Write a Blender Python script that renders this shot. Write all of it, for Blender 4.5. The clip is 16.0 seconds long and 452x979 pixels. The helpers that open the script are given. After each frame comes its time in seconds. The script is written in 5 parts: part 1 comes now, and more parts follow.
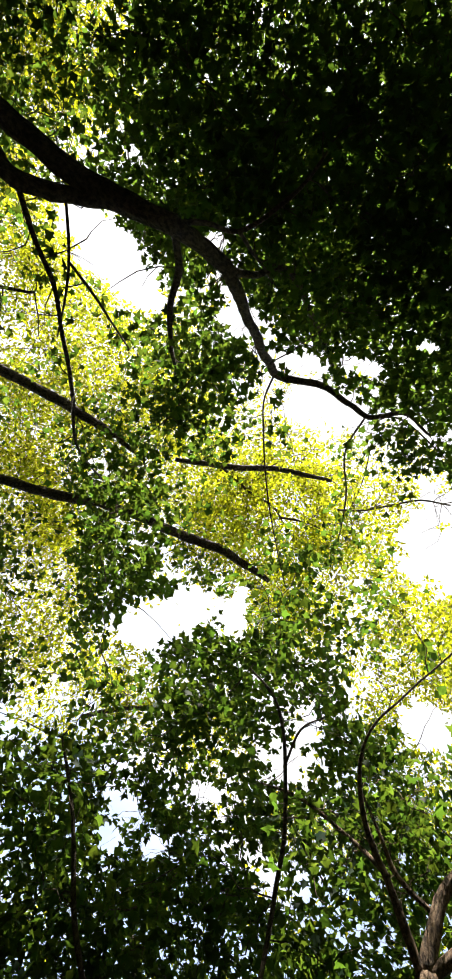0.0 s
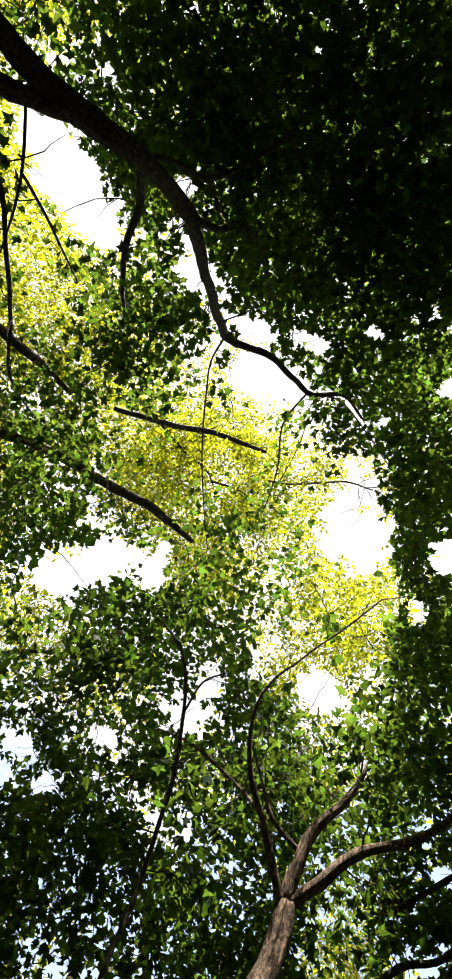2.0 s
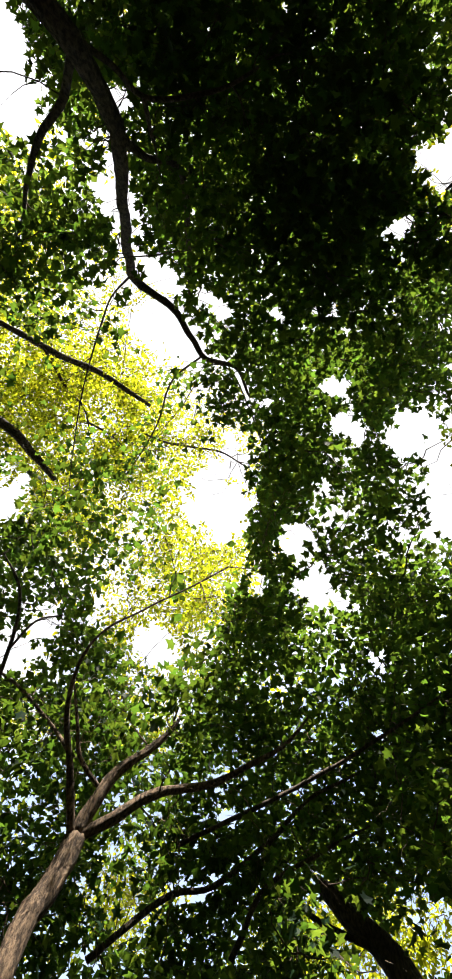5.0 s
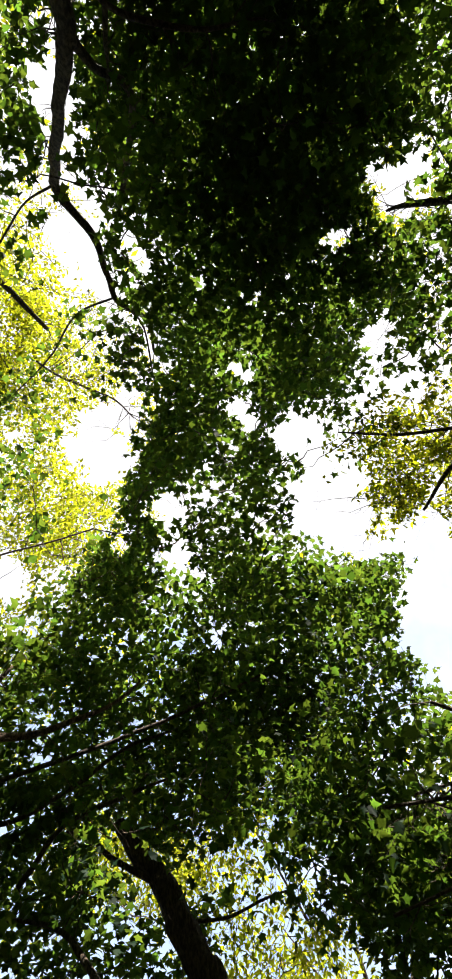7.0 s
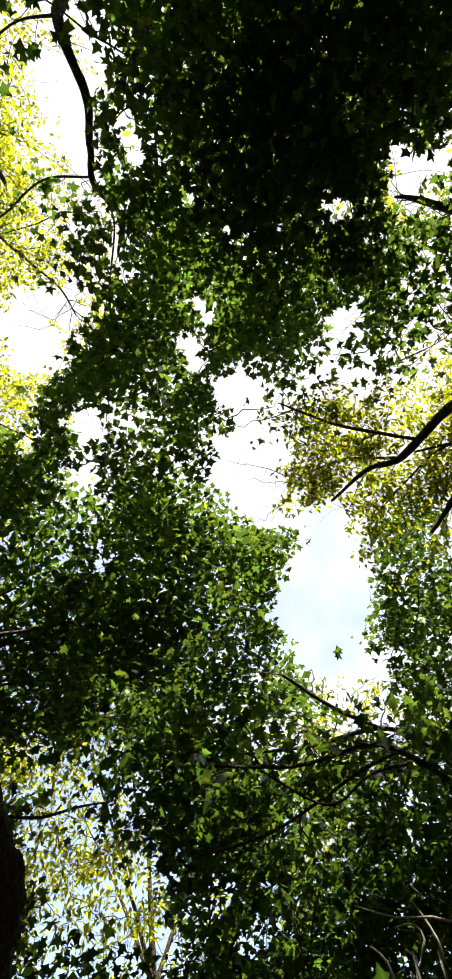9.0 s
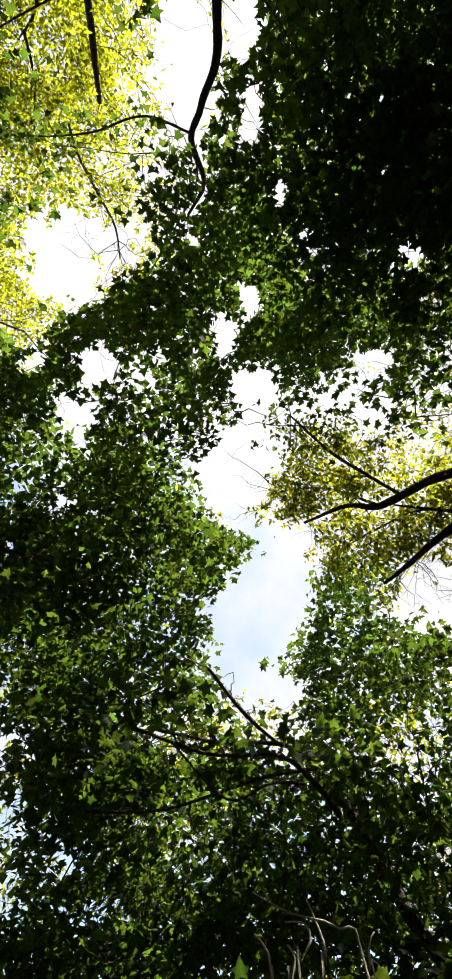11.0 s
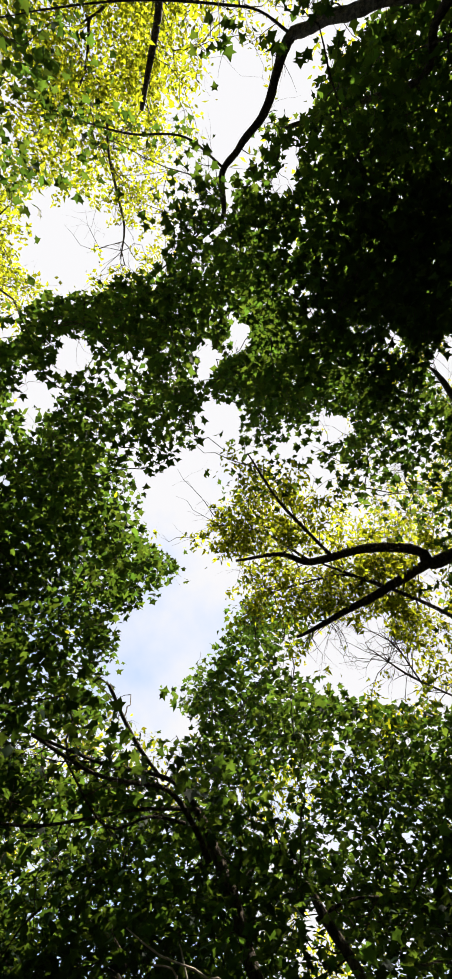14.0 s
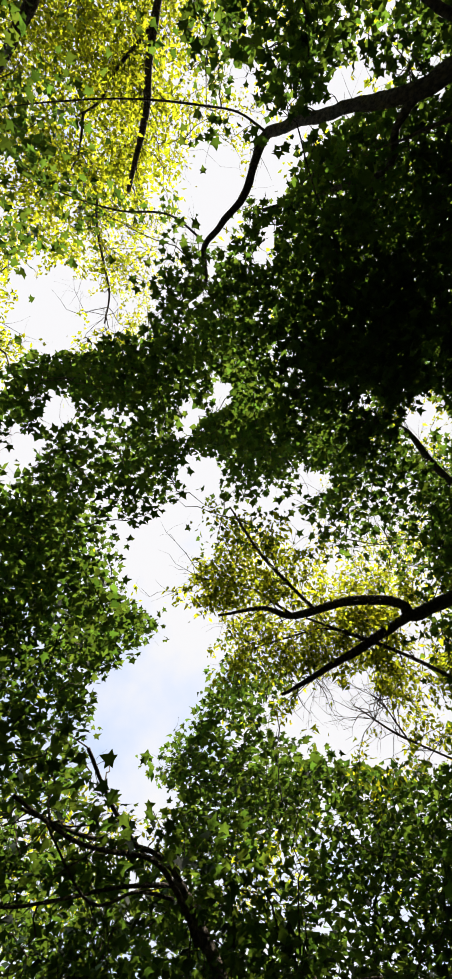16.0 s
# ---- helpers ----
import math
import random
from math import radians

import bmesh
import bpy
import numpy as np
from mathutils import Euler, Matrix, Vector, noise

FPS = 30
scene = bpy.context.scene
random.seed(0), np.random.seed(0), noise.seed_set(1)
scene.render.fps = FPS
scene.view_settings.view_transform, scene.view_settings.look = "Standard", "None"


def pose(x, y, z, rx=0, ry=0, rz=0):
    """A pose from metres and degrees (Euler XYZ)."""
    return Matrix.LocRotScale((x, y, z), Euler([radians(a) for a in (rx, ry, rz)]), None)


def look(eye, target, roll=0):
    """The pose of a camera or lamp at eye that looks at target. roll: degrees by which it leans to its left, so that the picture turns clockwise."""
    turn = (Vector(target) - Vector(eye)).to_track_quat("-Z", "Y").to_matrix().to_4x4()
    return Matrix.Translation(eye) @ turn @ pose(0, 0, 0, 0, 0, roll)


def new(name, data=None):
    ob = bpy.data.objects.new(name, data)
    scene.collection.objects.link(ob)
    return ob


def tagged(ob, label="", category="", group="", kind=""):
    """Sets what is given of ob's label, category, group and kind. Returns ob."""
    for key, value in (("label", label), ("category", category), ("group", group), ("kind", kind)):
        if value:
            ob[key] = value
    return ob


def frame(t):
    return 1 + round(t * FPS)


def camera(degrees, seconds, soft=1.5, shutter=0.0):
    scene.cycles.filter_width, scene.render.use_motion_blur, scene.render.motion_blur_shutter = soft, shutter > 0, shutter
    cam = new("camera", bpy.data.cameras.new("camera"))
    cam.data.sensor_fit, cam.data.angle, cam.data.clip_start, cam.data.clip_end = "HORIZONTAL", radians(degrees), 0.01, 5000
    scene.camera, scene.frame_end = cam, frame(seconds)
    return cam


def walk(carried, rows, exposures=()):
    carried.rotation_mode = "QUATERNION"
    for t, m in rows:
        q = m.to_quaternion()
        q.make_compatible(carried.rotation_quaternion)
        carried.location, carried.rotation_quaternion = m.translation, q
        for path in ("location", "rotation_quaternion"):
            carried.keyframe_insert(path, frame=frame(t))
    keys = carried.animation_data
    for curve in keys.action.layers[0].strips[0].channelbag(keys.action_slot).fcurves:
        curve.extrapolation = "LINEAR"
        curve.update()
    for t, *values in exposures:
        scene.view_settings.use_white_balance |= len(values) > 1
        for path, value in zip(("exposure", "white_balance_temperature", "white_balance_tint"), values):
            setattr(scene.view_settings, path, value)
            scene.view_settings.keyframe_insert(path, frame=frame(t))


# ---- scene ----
cam = camera(47.66, 16.0, soft=1.0)
PATH = [
    (0, (-0.073, -0.114, 1.591), (-0.1790, 0.6279, 3.4456), 63.73),
    (0.5, (-0.052, -0.121, 1.587), (-0.1127, 0.5870, 3.4565), 62.05),
    (1, (-0.022, -0.118, 1.573), (-0.0294, 0.5620, 3.4540), 59.35),
    (1.5, (-0.005, -0.116, 1.568), (0.0463, 0.5250, 3.4619), 56.46),
    (2, (0.030, -0.111, 1.558), (0.1618, 0.4858, 3.4619), 51.90),
    (2.5, (0.078, -0.107, 1.539), (0.2819, 0.4017, 3.4627), 45.78),
    (3, (0.120, -0.105, 1.531), (0.3797, 0.3238, 3.4669), 40.20),
    (3.5, (0.156, -0.104, 1.522), (0.4473, 0.2510, 3.4682), 34.20),
    (4, (0.200, -0.104, 1.518), (0.5287, 0.1898, 3.4693), 27.30),
    (4.2, (0.212, -0.102, 1.514), (0.5511, 0.1593, 3.4674), 23.63),
    (6.3, (-0.245, -0.277, 1.643), (0.4222, -0.2962, 3.5281), -4.08),
    (6.5, (-0.262, -0.258, 1.638), (0.4125, -0.3676, 3.5176), -9.06),
    (7, (-0.276, -0.245, 1.650), (0.4169, -0.4751, 3.5118), -15.85),
    (7.5, (-0.296, -0.236, 1.687), (0.4651, -0.5838, 3.5038), -19.37),
    (8, (-0.318, -0.219, 1.712), (0.4619, -0.6756, 3.4962), -20.91),
    (8.5, (-0.335, -0.204, 1.761), (0.5024, -0.7529, 3.4924), -17.18),
    (9, (-0.372, -0.167, 1.811), (0.4746, -0.7645, 3.5215), -14.19),
    (9.2, (-0.361, -0.151, 1.820), (0.4807, -0.7610, 3.5280), -12.14),
    (11.3, (0.008, 0.161, 1.743), (0.7099, -0.6361, 3.4380), -2.12),
    (11.5, (0.026, 0.176, 1.747), (0.7073, -0.6453, 3.4380), -1.15),
    (12, (0.055, 0.208, 1.761), (0.6779, -0.6600, 3.4523), -2.99),
    (12.5, (0.075, 0.216, 1.780), (0.6554, -0.6776, 3.4720), -3.84),
    (13, (0.086, 0.234, 1.776), (0.6279, -0.6720, 3.4750), -4.89),
    (13.5, (0.112, 0.259, 1.748), (0.6177, -0.6429, 3.4599), -2.93),
    (14, (0.167, 0.276, 1.731), (0.6061, -0.5917, 3.4782), -3.77),
    (14.5, (0.238, 0.292, 1.693), (0.5947, -0.5390, 3.4768), -7.10),
    (15, (0.297, 0.301, 1.676), (0.5956, -0.5142, 3.4777), -9.94),
    (15.5, (0.343, 0.301, 1.639), (0.5882, -0.4696, 3.4681), -12.11),
    (16, (0.357, 0.263, 1.634), (0.5771, -0.4680, 3.4830), -13.02),
]
EXPOSURES = [(0, 2.48), (4, 2.48), (6.5, 2.38), (9, 2.22), (12, 1.99), (16, 1.92)]
walk(cam, [(t, look(eye, target, roll)) for t, eye, target, roll in PATH], EXPOSURES)

# ---- light: a high sun through thin white cloud with some blue ----
SUN_AZ, SUN_EL = -118.0, 64.0
SUN = Vector((math.sin(radians(SUN_AZ)) * math.cos(radians(SUN_EL)),
              math.cos(radians(SUN_AZ)) * math.cos(radians(SUN_EL)), math.sin(radians(SUN_EL))))
sun = new("sun", bpy.data.lights.new("sun", "SUN"))
sun.data.energy, sun.data.angle, sun.data.color = 5.0, radians(0.53), (1.0, 0.92, 0.78)
sun.matrix_world = look(SUN * 60, (0, 0, 0))

world = bpy.data.worlds.new("world")
scene.world = world
world.use_nodes = True
wn, wl = world.node_tree.nodes, world.node_tree.links
wn.clear()
sky = wn.new("ShaderNodeTexSky")
sky.sky_type, sky.sun_disc = "NISHITA", False
sky.sun_elevation, sky.sun_rotation = radians(SUN_EL), radians(SUN_AZ)
coord = wn.new("ShaderNodeTexCoord")
clouds = wn.new("ShaderNodeTexNoise")
clouds.inputs["Scale"].default_value, clouds.inputs["Detail"].default_value = 2.2, 6.0
clouds.inputs["Roughness"].default_value = 0.55
edge = wn.new("ShaderNodeValToRGB")
edge.color_ramp.elements[0].position, edge.color_ramp.elements[1].position = 0.6, 0.78
edge.color_ramp.elements[0].color = (0.45, 0.45, 0.45, 1)
white = wn.new("ShaderNodeMix")
white.data_type = "RGBA"
white.inputs["B"].default_value = (5.0, 4.98, 5.08, 1)
glow = wn.new("ShaderNodeBackground")
glow.inputs["Strength"].default_value = 0.05
wout = wn.new("ShaderNodeOutputWorld")
wl.new(coord.outputs["Generated"], clouds.inputs["Vector"])
# the haze is whiter towards the sun
aim = wn.new("ShaderNodeVectorMath")
aim.operation = "DOT_PRODUCT"
aim.inputs[1].default_value = SUN
haze = wn.new("ShaderNodeMath")
haze.operation = "MULTIPLY_ADD"
haze.inputs[1].default_value = 0.45
wl.new(coord.outputs["Generated"], aim.inputs[0])
wl.new(aim.outputs["Value"], haze.inputs[0])
wl.new(clouds.outputs["Fac"], haze.inputs[2])
wl.new(haze.outputs[0], edge.inputs["Fac"])
wl.new(edge.outputs["Color"], white.inputs["Factor"])
bright = wn.new("ShaderNodeVectorMath")
bright.operation = "MULTIPLY"
bright.inputs[1].default_value = (1.3, 1.62, 1.8)
wl.new(sky.outputs["Color"], bright.inputs[0])
wl.new(bright.outputs[0], white.inputs["A"])
wl.new(white.outputs["Result"], glow.inputs["Color"])
wl.new(glow.outputs["Background"], wout.inputs["Surface"])


# ---- materials ----
def material(name):
    m = bpy.data.materials.new(name)
    m.use_nodes = True
    m.node_tree.nodes.clear()
    return m, m.node_tree.nodes, m.node_tree.links


def leaf_material(name, top, through_light, vary, per_object=False, share=0.5):
    """A thin leaf: it scatters light from its face and lets warmer light through."""
    m, n, l = material(name)
    if per_object:
        rnd = n.new("ShaderNodeObjectInfo").outputs["Random"]
    else:
        rnd = n.new("ShaderNodeNewGeometry").outputs["Random Per Island"]
    tone = n.new("ShaderNodeMapRange")
    tone.inputs["To Min"].default_value, tone.inputs["To Max"].default_value = 1 - vary, 1 + vary
    hue = n.new("ShaderNodeMapRange")
    hue.inputs["To Min"].default_value, hue.inputs["To Max"].default_value = 0.48, 0.522
    shift = n.new("ShaderNodeMath")
    shift.operation = "FRACT"
    times = n.new("ShaderNodeMath")
    times.operation = "MULTIPLY"
    times.inputs[1].default_value = 17.3
    l.new(rnd, times.inputs[0])
    l.new(times.outputs[0], shift.inputs[0])
    l.new(rnd, tone.inputs["Value"])
    l.new(shift.outputs[0], hue.inputs["Value"])
    spots = n.new("ShaderNodeTexNoise")
    spots.inputs["Scale"].default_value, spots.inputs["Detail"].default_value = 60, 3
    blot = n.new("ShaderNodeMapRange")
    blot.inputs["To Min"].default_value, blot.inputs["To Max"].default_value = 0.72, 1.25
    l.new(spots.outputs["Fac"], blot.inputs["Value"])
    both = n.new("ShaderNodeMath")
    both.operation = "MULTIPLY"
    l.new(tone.outputs[0], both.inputs[0])
    l.new(blot.outputs[0], both.inputs[1])
    colours = []
    for c in (top, through_light):
        h = n.new("ShaderNodeHueSaturation")
        h.inputs["Color"].default_value = (*c, 1)
        l.new(hue.outputs[0], h.inputs["Hue"])
        l.new(both.outputs[0], h.inputs["Value"])
        colours.append(h.outputs["Color"])
    face = n.new("ShaderNodeBsdfPrincipled")
    face.inputs["Roughness"].default_value = 0.6
    face.inputs["Specular IOR Level"].default_value = 0.1
    thin = n.new("ShaderNodeBsdfTranslucent")
    l.new(colours[0], face.inputs["Base Color"])
    l.new(colours[1], thin.inputs["Color"])
    mix = n.new("ShaderNodeMixShader")
    mix.inputs["Fac"].default_value = share
    out = n.new("ShaderNodeOutputMaterial")
    l.new(face.outputs[0], mix.inputs[1])
    l.new(thin.outputs[0], mix.inputs[2])
    l.new(mix.outputs[0], out.inputs["Surface"])
    return m


def bark_material(name, dark, light, scale=9.0, relief=1.0):
    m, n, l = material(name)
    co = n.new("ShaderNodeTexCoord")
    stretch = n.new("ShaderNodeMapping")
    stretch.inputs["Scale"].default_value = (1, 1, 0.45)
    ridges = n.new("ShaderNodeTexNoise")
    ridges.inputs["Scale"].default_value, ridges.inputs["Detail"].default_value = scale * 4, 8
    ridges.inputs["Roughness"].default_value = 0.65
    patches = n.new("ShaderNodeTexNoise")
    patches.inputs["Scale"].default_value, patches.inputs["Detail"].default_value = scale * 0.6, 4
    l.new(co.outputs["Object"], stretch.inputs["Vector"])
    l.new(stretch.outputs[0], ridges.inputs["Vector"])
    l.new(co.outputs["Object"], patches.inputs["Vector"])
    ramp = n.new("ShaderNodeValToRGB")
    ramp.color_ramp.elements[0].position, ramp.color_ramp.elements[0].color = 0.42, (*dark, 1)
    ramp.color_ramp.elements[1].position, ramp.color_ramp.elements[1].color = 0.62, (*light, 1)
    l.new(ridges.outputs["Fac"], ramp.inputs["Fac"])
    moss = n.new("ShaderNodeMix")
    moss.data_type, moss.blend_type = "RGBA", "MULTIPLY"
    moss.inputs["Factor"].default_value = 0.6
    l.new(ramp.outputs["Color"], moss.inputs["A"])
    l.new(patches.outputs["Fac"], moss.inputs["B"])
    bump = n.new("ShaderNodeBump")
    bump.inputs["Strength"].default_value, bump.inputs["Distance"].default_value = relief, 0.035
    l.new(ridges.outputs["Fac"], bump.inputs["Height"])
    b = n.new("ShaderNodeBsdfPrincipled")
    b.inputs["Roughness"].default_value = 0.9
    b.inputs["Specular IOR Level"].default_value = 0.2
    l.new(moss.outputs["Result"], b.inputs["Base Color"])
    l.new(bump.outputs[0], b.inputs["Normal"])
    out = n.new("ShaderNodeOutputMaterial")
    l.new(b.outputs[0], out.inputs["Surface"])
    return m


MAPLE = ((0.0065, 0.023, 0.011), (0.066, 0.112, 0.010), 0.5)
LEAF = leaf_material("maple_leaf", *MAPLE, share=0.6)
LEAF_ONE = leaf_material("maple_leaf_single", *MAPLE, per_object=True, share=0.6)
FINE_LEAF = leaf_material("fine_leaf", (0.034, 0.055, 0.006), (0.265, 0.285, 0.009), 0.6, share=0.7)
BARK = bark_material("dark_bark", (0.03, 0.022, 0.017), (0.13, 0.10, 0.07))
PALE_BARK = bark_material("tan_bark", (0.05, 0.034, 0.024), (0.26, 0.18, 0.12))
DEAD = bark_material("dead_stem", (0.30, 0.27, 0.22), (0.55, 0.50, 0.42), 20, 0.3)
LITTER = bark_material("leaf_litter", (0.05, 0.035, 0.02), (0.20, 0.14, 0.08), 2.0, 1.0)


# ---- ways to build ----
def mesh_of(name, verts, faces, mat, smooth=False):
    me = bpy.data.meshes.new(name)
    me.from_pydata(verts, [], faces)
    me.materials.append(mat)
    if smooth:
        me.polygons.foreach_set("use_smooth", [True] * len(me.polygons))
    me.update()
    return me


def triangles(name, co, tri, mat):
    """A large mesh of triangles from arrays."""
    me = bpy.data.meshes.new(name)
    me.vertices.add(len(co))
    me.vertices.foreach_set("co", np.ascontiguousarray(co, dtype=np.float32).ravel())
    me.loops.add(tri.size)
    me.loops.foreach_set("vertex_index", np.ascontiguousarray(tri, dtype=np.int32).ravel())
    me.polygons.add(len(tri))
    me.polygons.foreach_set("loop_start", np.arange(0, tri.size, 3, dtype=np.int32))
    me.materials.append(mat)
    me.update(calc_edges=True)
    return me


def part(name, me, parent, label=""):
    ob = new(name, me)
    ob.parent = parent
    return tagged(ob, label)


def glide(points, step):
    """Points (x, y, z, r) along a smooth line through the given ones."""
    p = np.array(points, float)
    p = np.vstack([2 * p[0] - p[1], p, 2 * p[-1] - p[-2]])
    out = []
    for i in range(1, len(p) - 2):
        n = max(2, int(np.linalg.norm(p[i + 1, :3] - p[i, :3]) / step))
        for t in np.arange(n) / n:
            out.append(0.5 * (2 * p[i] + (p[i + 1] - p[i - 1]) * t
                              + (2 * p[i - 1] - 5 * p[i] + 4 * p[i + 1] - p[i + 2]) * t * t
                              + (3 * p[i] - p[i - 1] - 3 * p[i + 1] + p[i + 2]) * t ** 3))
    out.append(p[-2])
    out = np.array(out)
    out[:, 3] = np.maximum(out[:, 3], 0.002)
    return out


def tube(points, sides, step=0.12, rough=0.08, knots=0.0, ridges=0.0):
    """Vertices and faces of a tapered, uneven round limb along a smooth line."""
    path = glide(points, step)
    if knots:
        for i in range(1, len(path) - 1):
            q = Vector(path[i, :3]) * 2.3
            path[i, :3] += np.array(noise.noise_vector(q)) * knots
    tang = np.gradient(path[:, :3], axis=0)
    tang /= np.linalg.norm(tang, axis=1)[:, None] + 1e-9
    side = np.cross(tang[0], (0.3, 0.9, 0.2))
    verts, faces = [], []
    for i, (p, t) in enumerate(zip(path, tang)):
        side = side - t * (side @ t)
        side /= np.linalg.norm(side)
        up = np.cross(t, side)
        for k in range(sides):
            a = 2 * math.pi * k / sides
            d = math.cos(a) * side + math.sin(a) * up
            r = p[3] * (1 + rough * noise.noise(Vector(p[:3] * 5 + d * 1.7)) * 2)
            if ridges:
                q = Vector((d[0] * 7 + p[0] * 3, d[1] * 7 + p[1] * 3, p[2] * 4 + d[2] * 3))
                r += ridges * p[3] * (abs(noise.noise(q)) * 2 + 0.5 * noise.noise(q * 3.1))
            verts.append(tuple(p[:3] + d * r))
    rings = len(path)
    for i in range(rings - 1):
        for k in range(sides):
            a, b = i * sides + k, i * sides + (k + 1) % sides
            faces.append((a, b, b + sides, a + sides))
    faces.append(tuple(range(sides))[::-1])
    faces.append(tuple(range((rings - 1) * sides, rings * sides)))
    return verts, faces


class Tree:
    """A tree with its root Empty, the limbs built so far, and the middle of its crown."""

    def __init__(self, name, x, y, label, crown, bark=BARK, category="tree", group=""):
        self.root = tagged(new(name), label, category, group)
        self.root.location = (x, y, 0)
        self.base, self.bark, self.crown = Vector((x, y, 0)), bark, np.array(crown, float)
        self.wood, self.runs, self.lines = [], [], []

    def limb(self, name, *points, label="", bark=None):
        r = max(p[3] for p in points)
        sides = 28 if r > 0.07 else 16 if r > 0.04 else 8 if r > 0.018 else 6
        v, f = tube(points, sides, step=0.05 if r > 0.06 else 0.08, rough=0.1, knots=min(0.025, r * 0.45),
                    ridges=0.14 if r > 0.04 else 0.0)
        v = [(a - self.base.x, b - self.base.y, c) for a, b, c in v]
        ob = part(name, mesh_of(name, v, f, bark or self.bark, True), self.root, label)
        self.wood += [p[:3] for p in glide(points, 0.3)]
        self.lines.append(points)
        if name != "trunk":
            self.runs.append(glide(points, 0.2))
        return ob


# ---- ground ----
def build_ground():
    rings = [0, 1, 2, 3, 4, 5, 6, 8, 10, 13, 17, 22, 30, 45, 70, 120, 250, 600, 1500]
    verts, faces, n = [(0, 0, 0)], [], 72
    for r in rings[1:]:
        for k in range(n):
            a = 2 * math.pi * k / n
            x, y = r * math.cos(a), r * math.sin(a)
            z = 0.10 * noise.noise(Vector((x * 0.35, y * 0.35, 0))) if r < 60 else 0.0
            verts.append((x, y, z - 0.04))
    for k in range(n):
        faces.append((0, 1 + k, 1 + (k + 1) % n))
    for i in range(len(rings) - 2):
        for k in range(n):
            a, b = 1 + i * n + k, 1 + i * n + (k + 1) % n
            faces.append((a, a + n, b + n, b))
    tagged(new("ground", mesh_of("ground", verts, faces, LITTER, True)),
           "brown leaf-littered woodland floor under the trees", "ground", kind="structure")


build_ground()

# ---- the canopy's openings, as azimuth, elevation, half width, half height and tilt in degrees over the clearing ----
EYE = np.array([0, 0, 1.6])
OPENINGS = {"sky": [], "lace": [], "sunlit": [], "dense": [], "thin": [], "mass": []}


def opening(kind, az, el, w, h, tilt):
    a, e, t = radians(az), radians(el), radians(tilt)
    d = np.array([math.sin(a) * math.cos(e), math.cos(a) * math.cos(e), math.sin(e)])
    right = np.array([math.cos(a), -math.sin(a), 0])
    up = np.cross(right, d)
    one, two = right * math.cos(t) + up * math.sin(t), up * math.cos(t) - right * math.sin(t)
    OPENINGS[kind].append((d, one / math.tan(radians(w)), two / math.tan(radians(h))))


def sky_gap(*a): opening("sky", *a)
def lace(*a): opening("lace", *a)
def sunlit(*a): opening("sunlit", *a)
def dense(*a): opening("dense", *a)
def thin(*a): opening("thin", *a)
def mass(*a): opening("mass", *a)


sky_gap(-62.4, 56.4, 6.8, 3, 66.3)

sky_gap(-36.3, 79.6, 2.9, 2.4, 80.4)

lace(41.1, 83.9, 5.2, 2.1, -20.7)

sky_gap(70.2, 78.2, 2.9, 4.5, -11.6)

sky_gap(69.6, 73.3, 1.8, 3.1, -8.9)

sky_gap(7.2, 53.5, 3.2, 2.3, 68.9)

sky_gap(9.4, 58.3, 1.6, 3.1, 28.3)

sky_gap(16.7, 62.3, 1.1, 1.9, 41.4)

sky_gap(40.6, 55.4, 0.8, 1.5, 21.9)

sky_gap(61.7, 57.9, 1.6, 1.8, 4.4)

sky_gap(36.2, 50.8, 1.2, 0.6, 7.7)

sky_gap(41.0, 51.7, 0.9, 0.6, 22.2)

sky_gap(22.1, 40.2, 2.4, 1, 1.8)

sky_gap(30.2, 45.3, 1.8, 0.9, 30.4)

sky_gap(27.6, 39.5, 1.2, 1.3, 31.8)

sky_gap(22.8, 37.6, 0.7, 1.2, 34.8)

sky_gap(-79.1, 53.4, 0.8, 0.5, 130.4)

sky_gap(-62.9, 69.3, 0.8, 1.4, 115.2)

sky_gap(-64.5, 73.5, 0.6, 1.2, 116.8)

sky_gap(-59.5, 79.5, 1.7, 0.8, 132.5)

sky_gap(-144.5, 83.6, 1.1, 0.7, -164.5)

sky_gap(-61.2, 57.4, 2.8, 5.1, 159.3)

sky_gap(-62.6, 69.8, 1.3, 1.6, 138.9)

sky_gap(-44.6, 79.2, 2.9, 1.1, 105.9)

sky_gap(-29.1, 83.4, 3.1, 2.5, 85.6)

lace(69.5, 81.5, 2.8, 3.2, -22.7)

sky_gap(71.7, 73.9, 2.2, 3.4, -4.5)

sky_gap(94.4, 68.4, 1.6, 1, -48.6)

sky_gap(82.7, 65.5, 1, 1.2, -6.4)

sky_gap(96.5, 63.9, 1.8, 1.4, -39.6)

sky_gap(136.6, 75.8, 2.2, 0.9, -72.5)

sky_gap(151.5, 78.8, 1.6, 0.7, -97.6)

sky_gap(-150.8, 64.3, 1.4, 1.9, -158.0)

sky_gap(-153.4, 70.3, 1.9, 0.6, -116.7)

sky_gap(40.8, 54.7, 1.4, 1.1, 32.9)

sky_gap(38.9, 50.9, 1.9, 1.7, 54.4)

sky_gap(62.3, 57.5, 1.7, 2, 14.4)

sky_gap(103.2, 54.5, 0.9, 0.9, -23.3)

sky_gap(57.0, 46.9, 0.5, 0.7, 17.8)

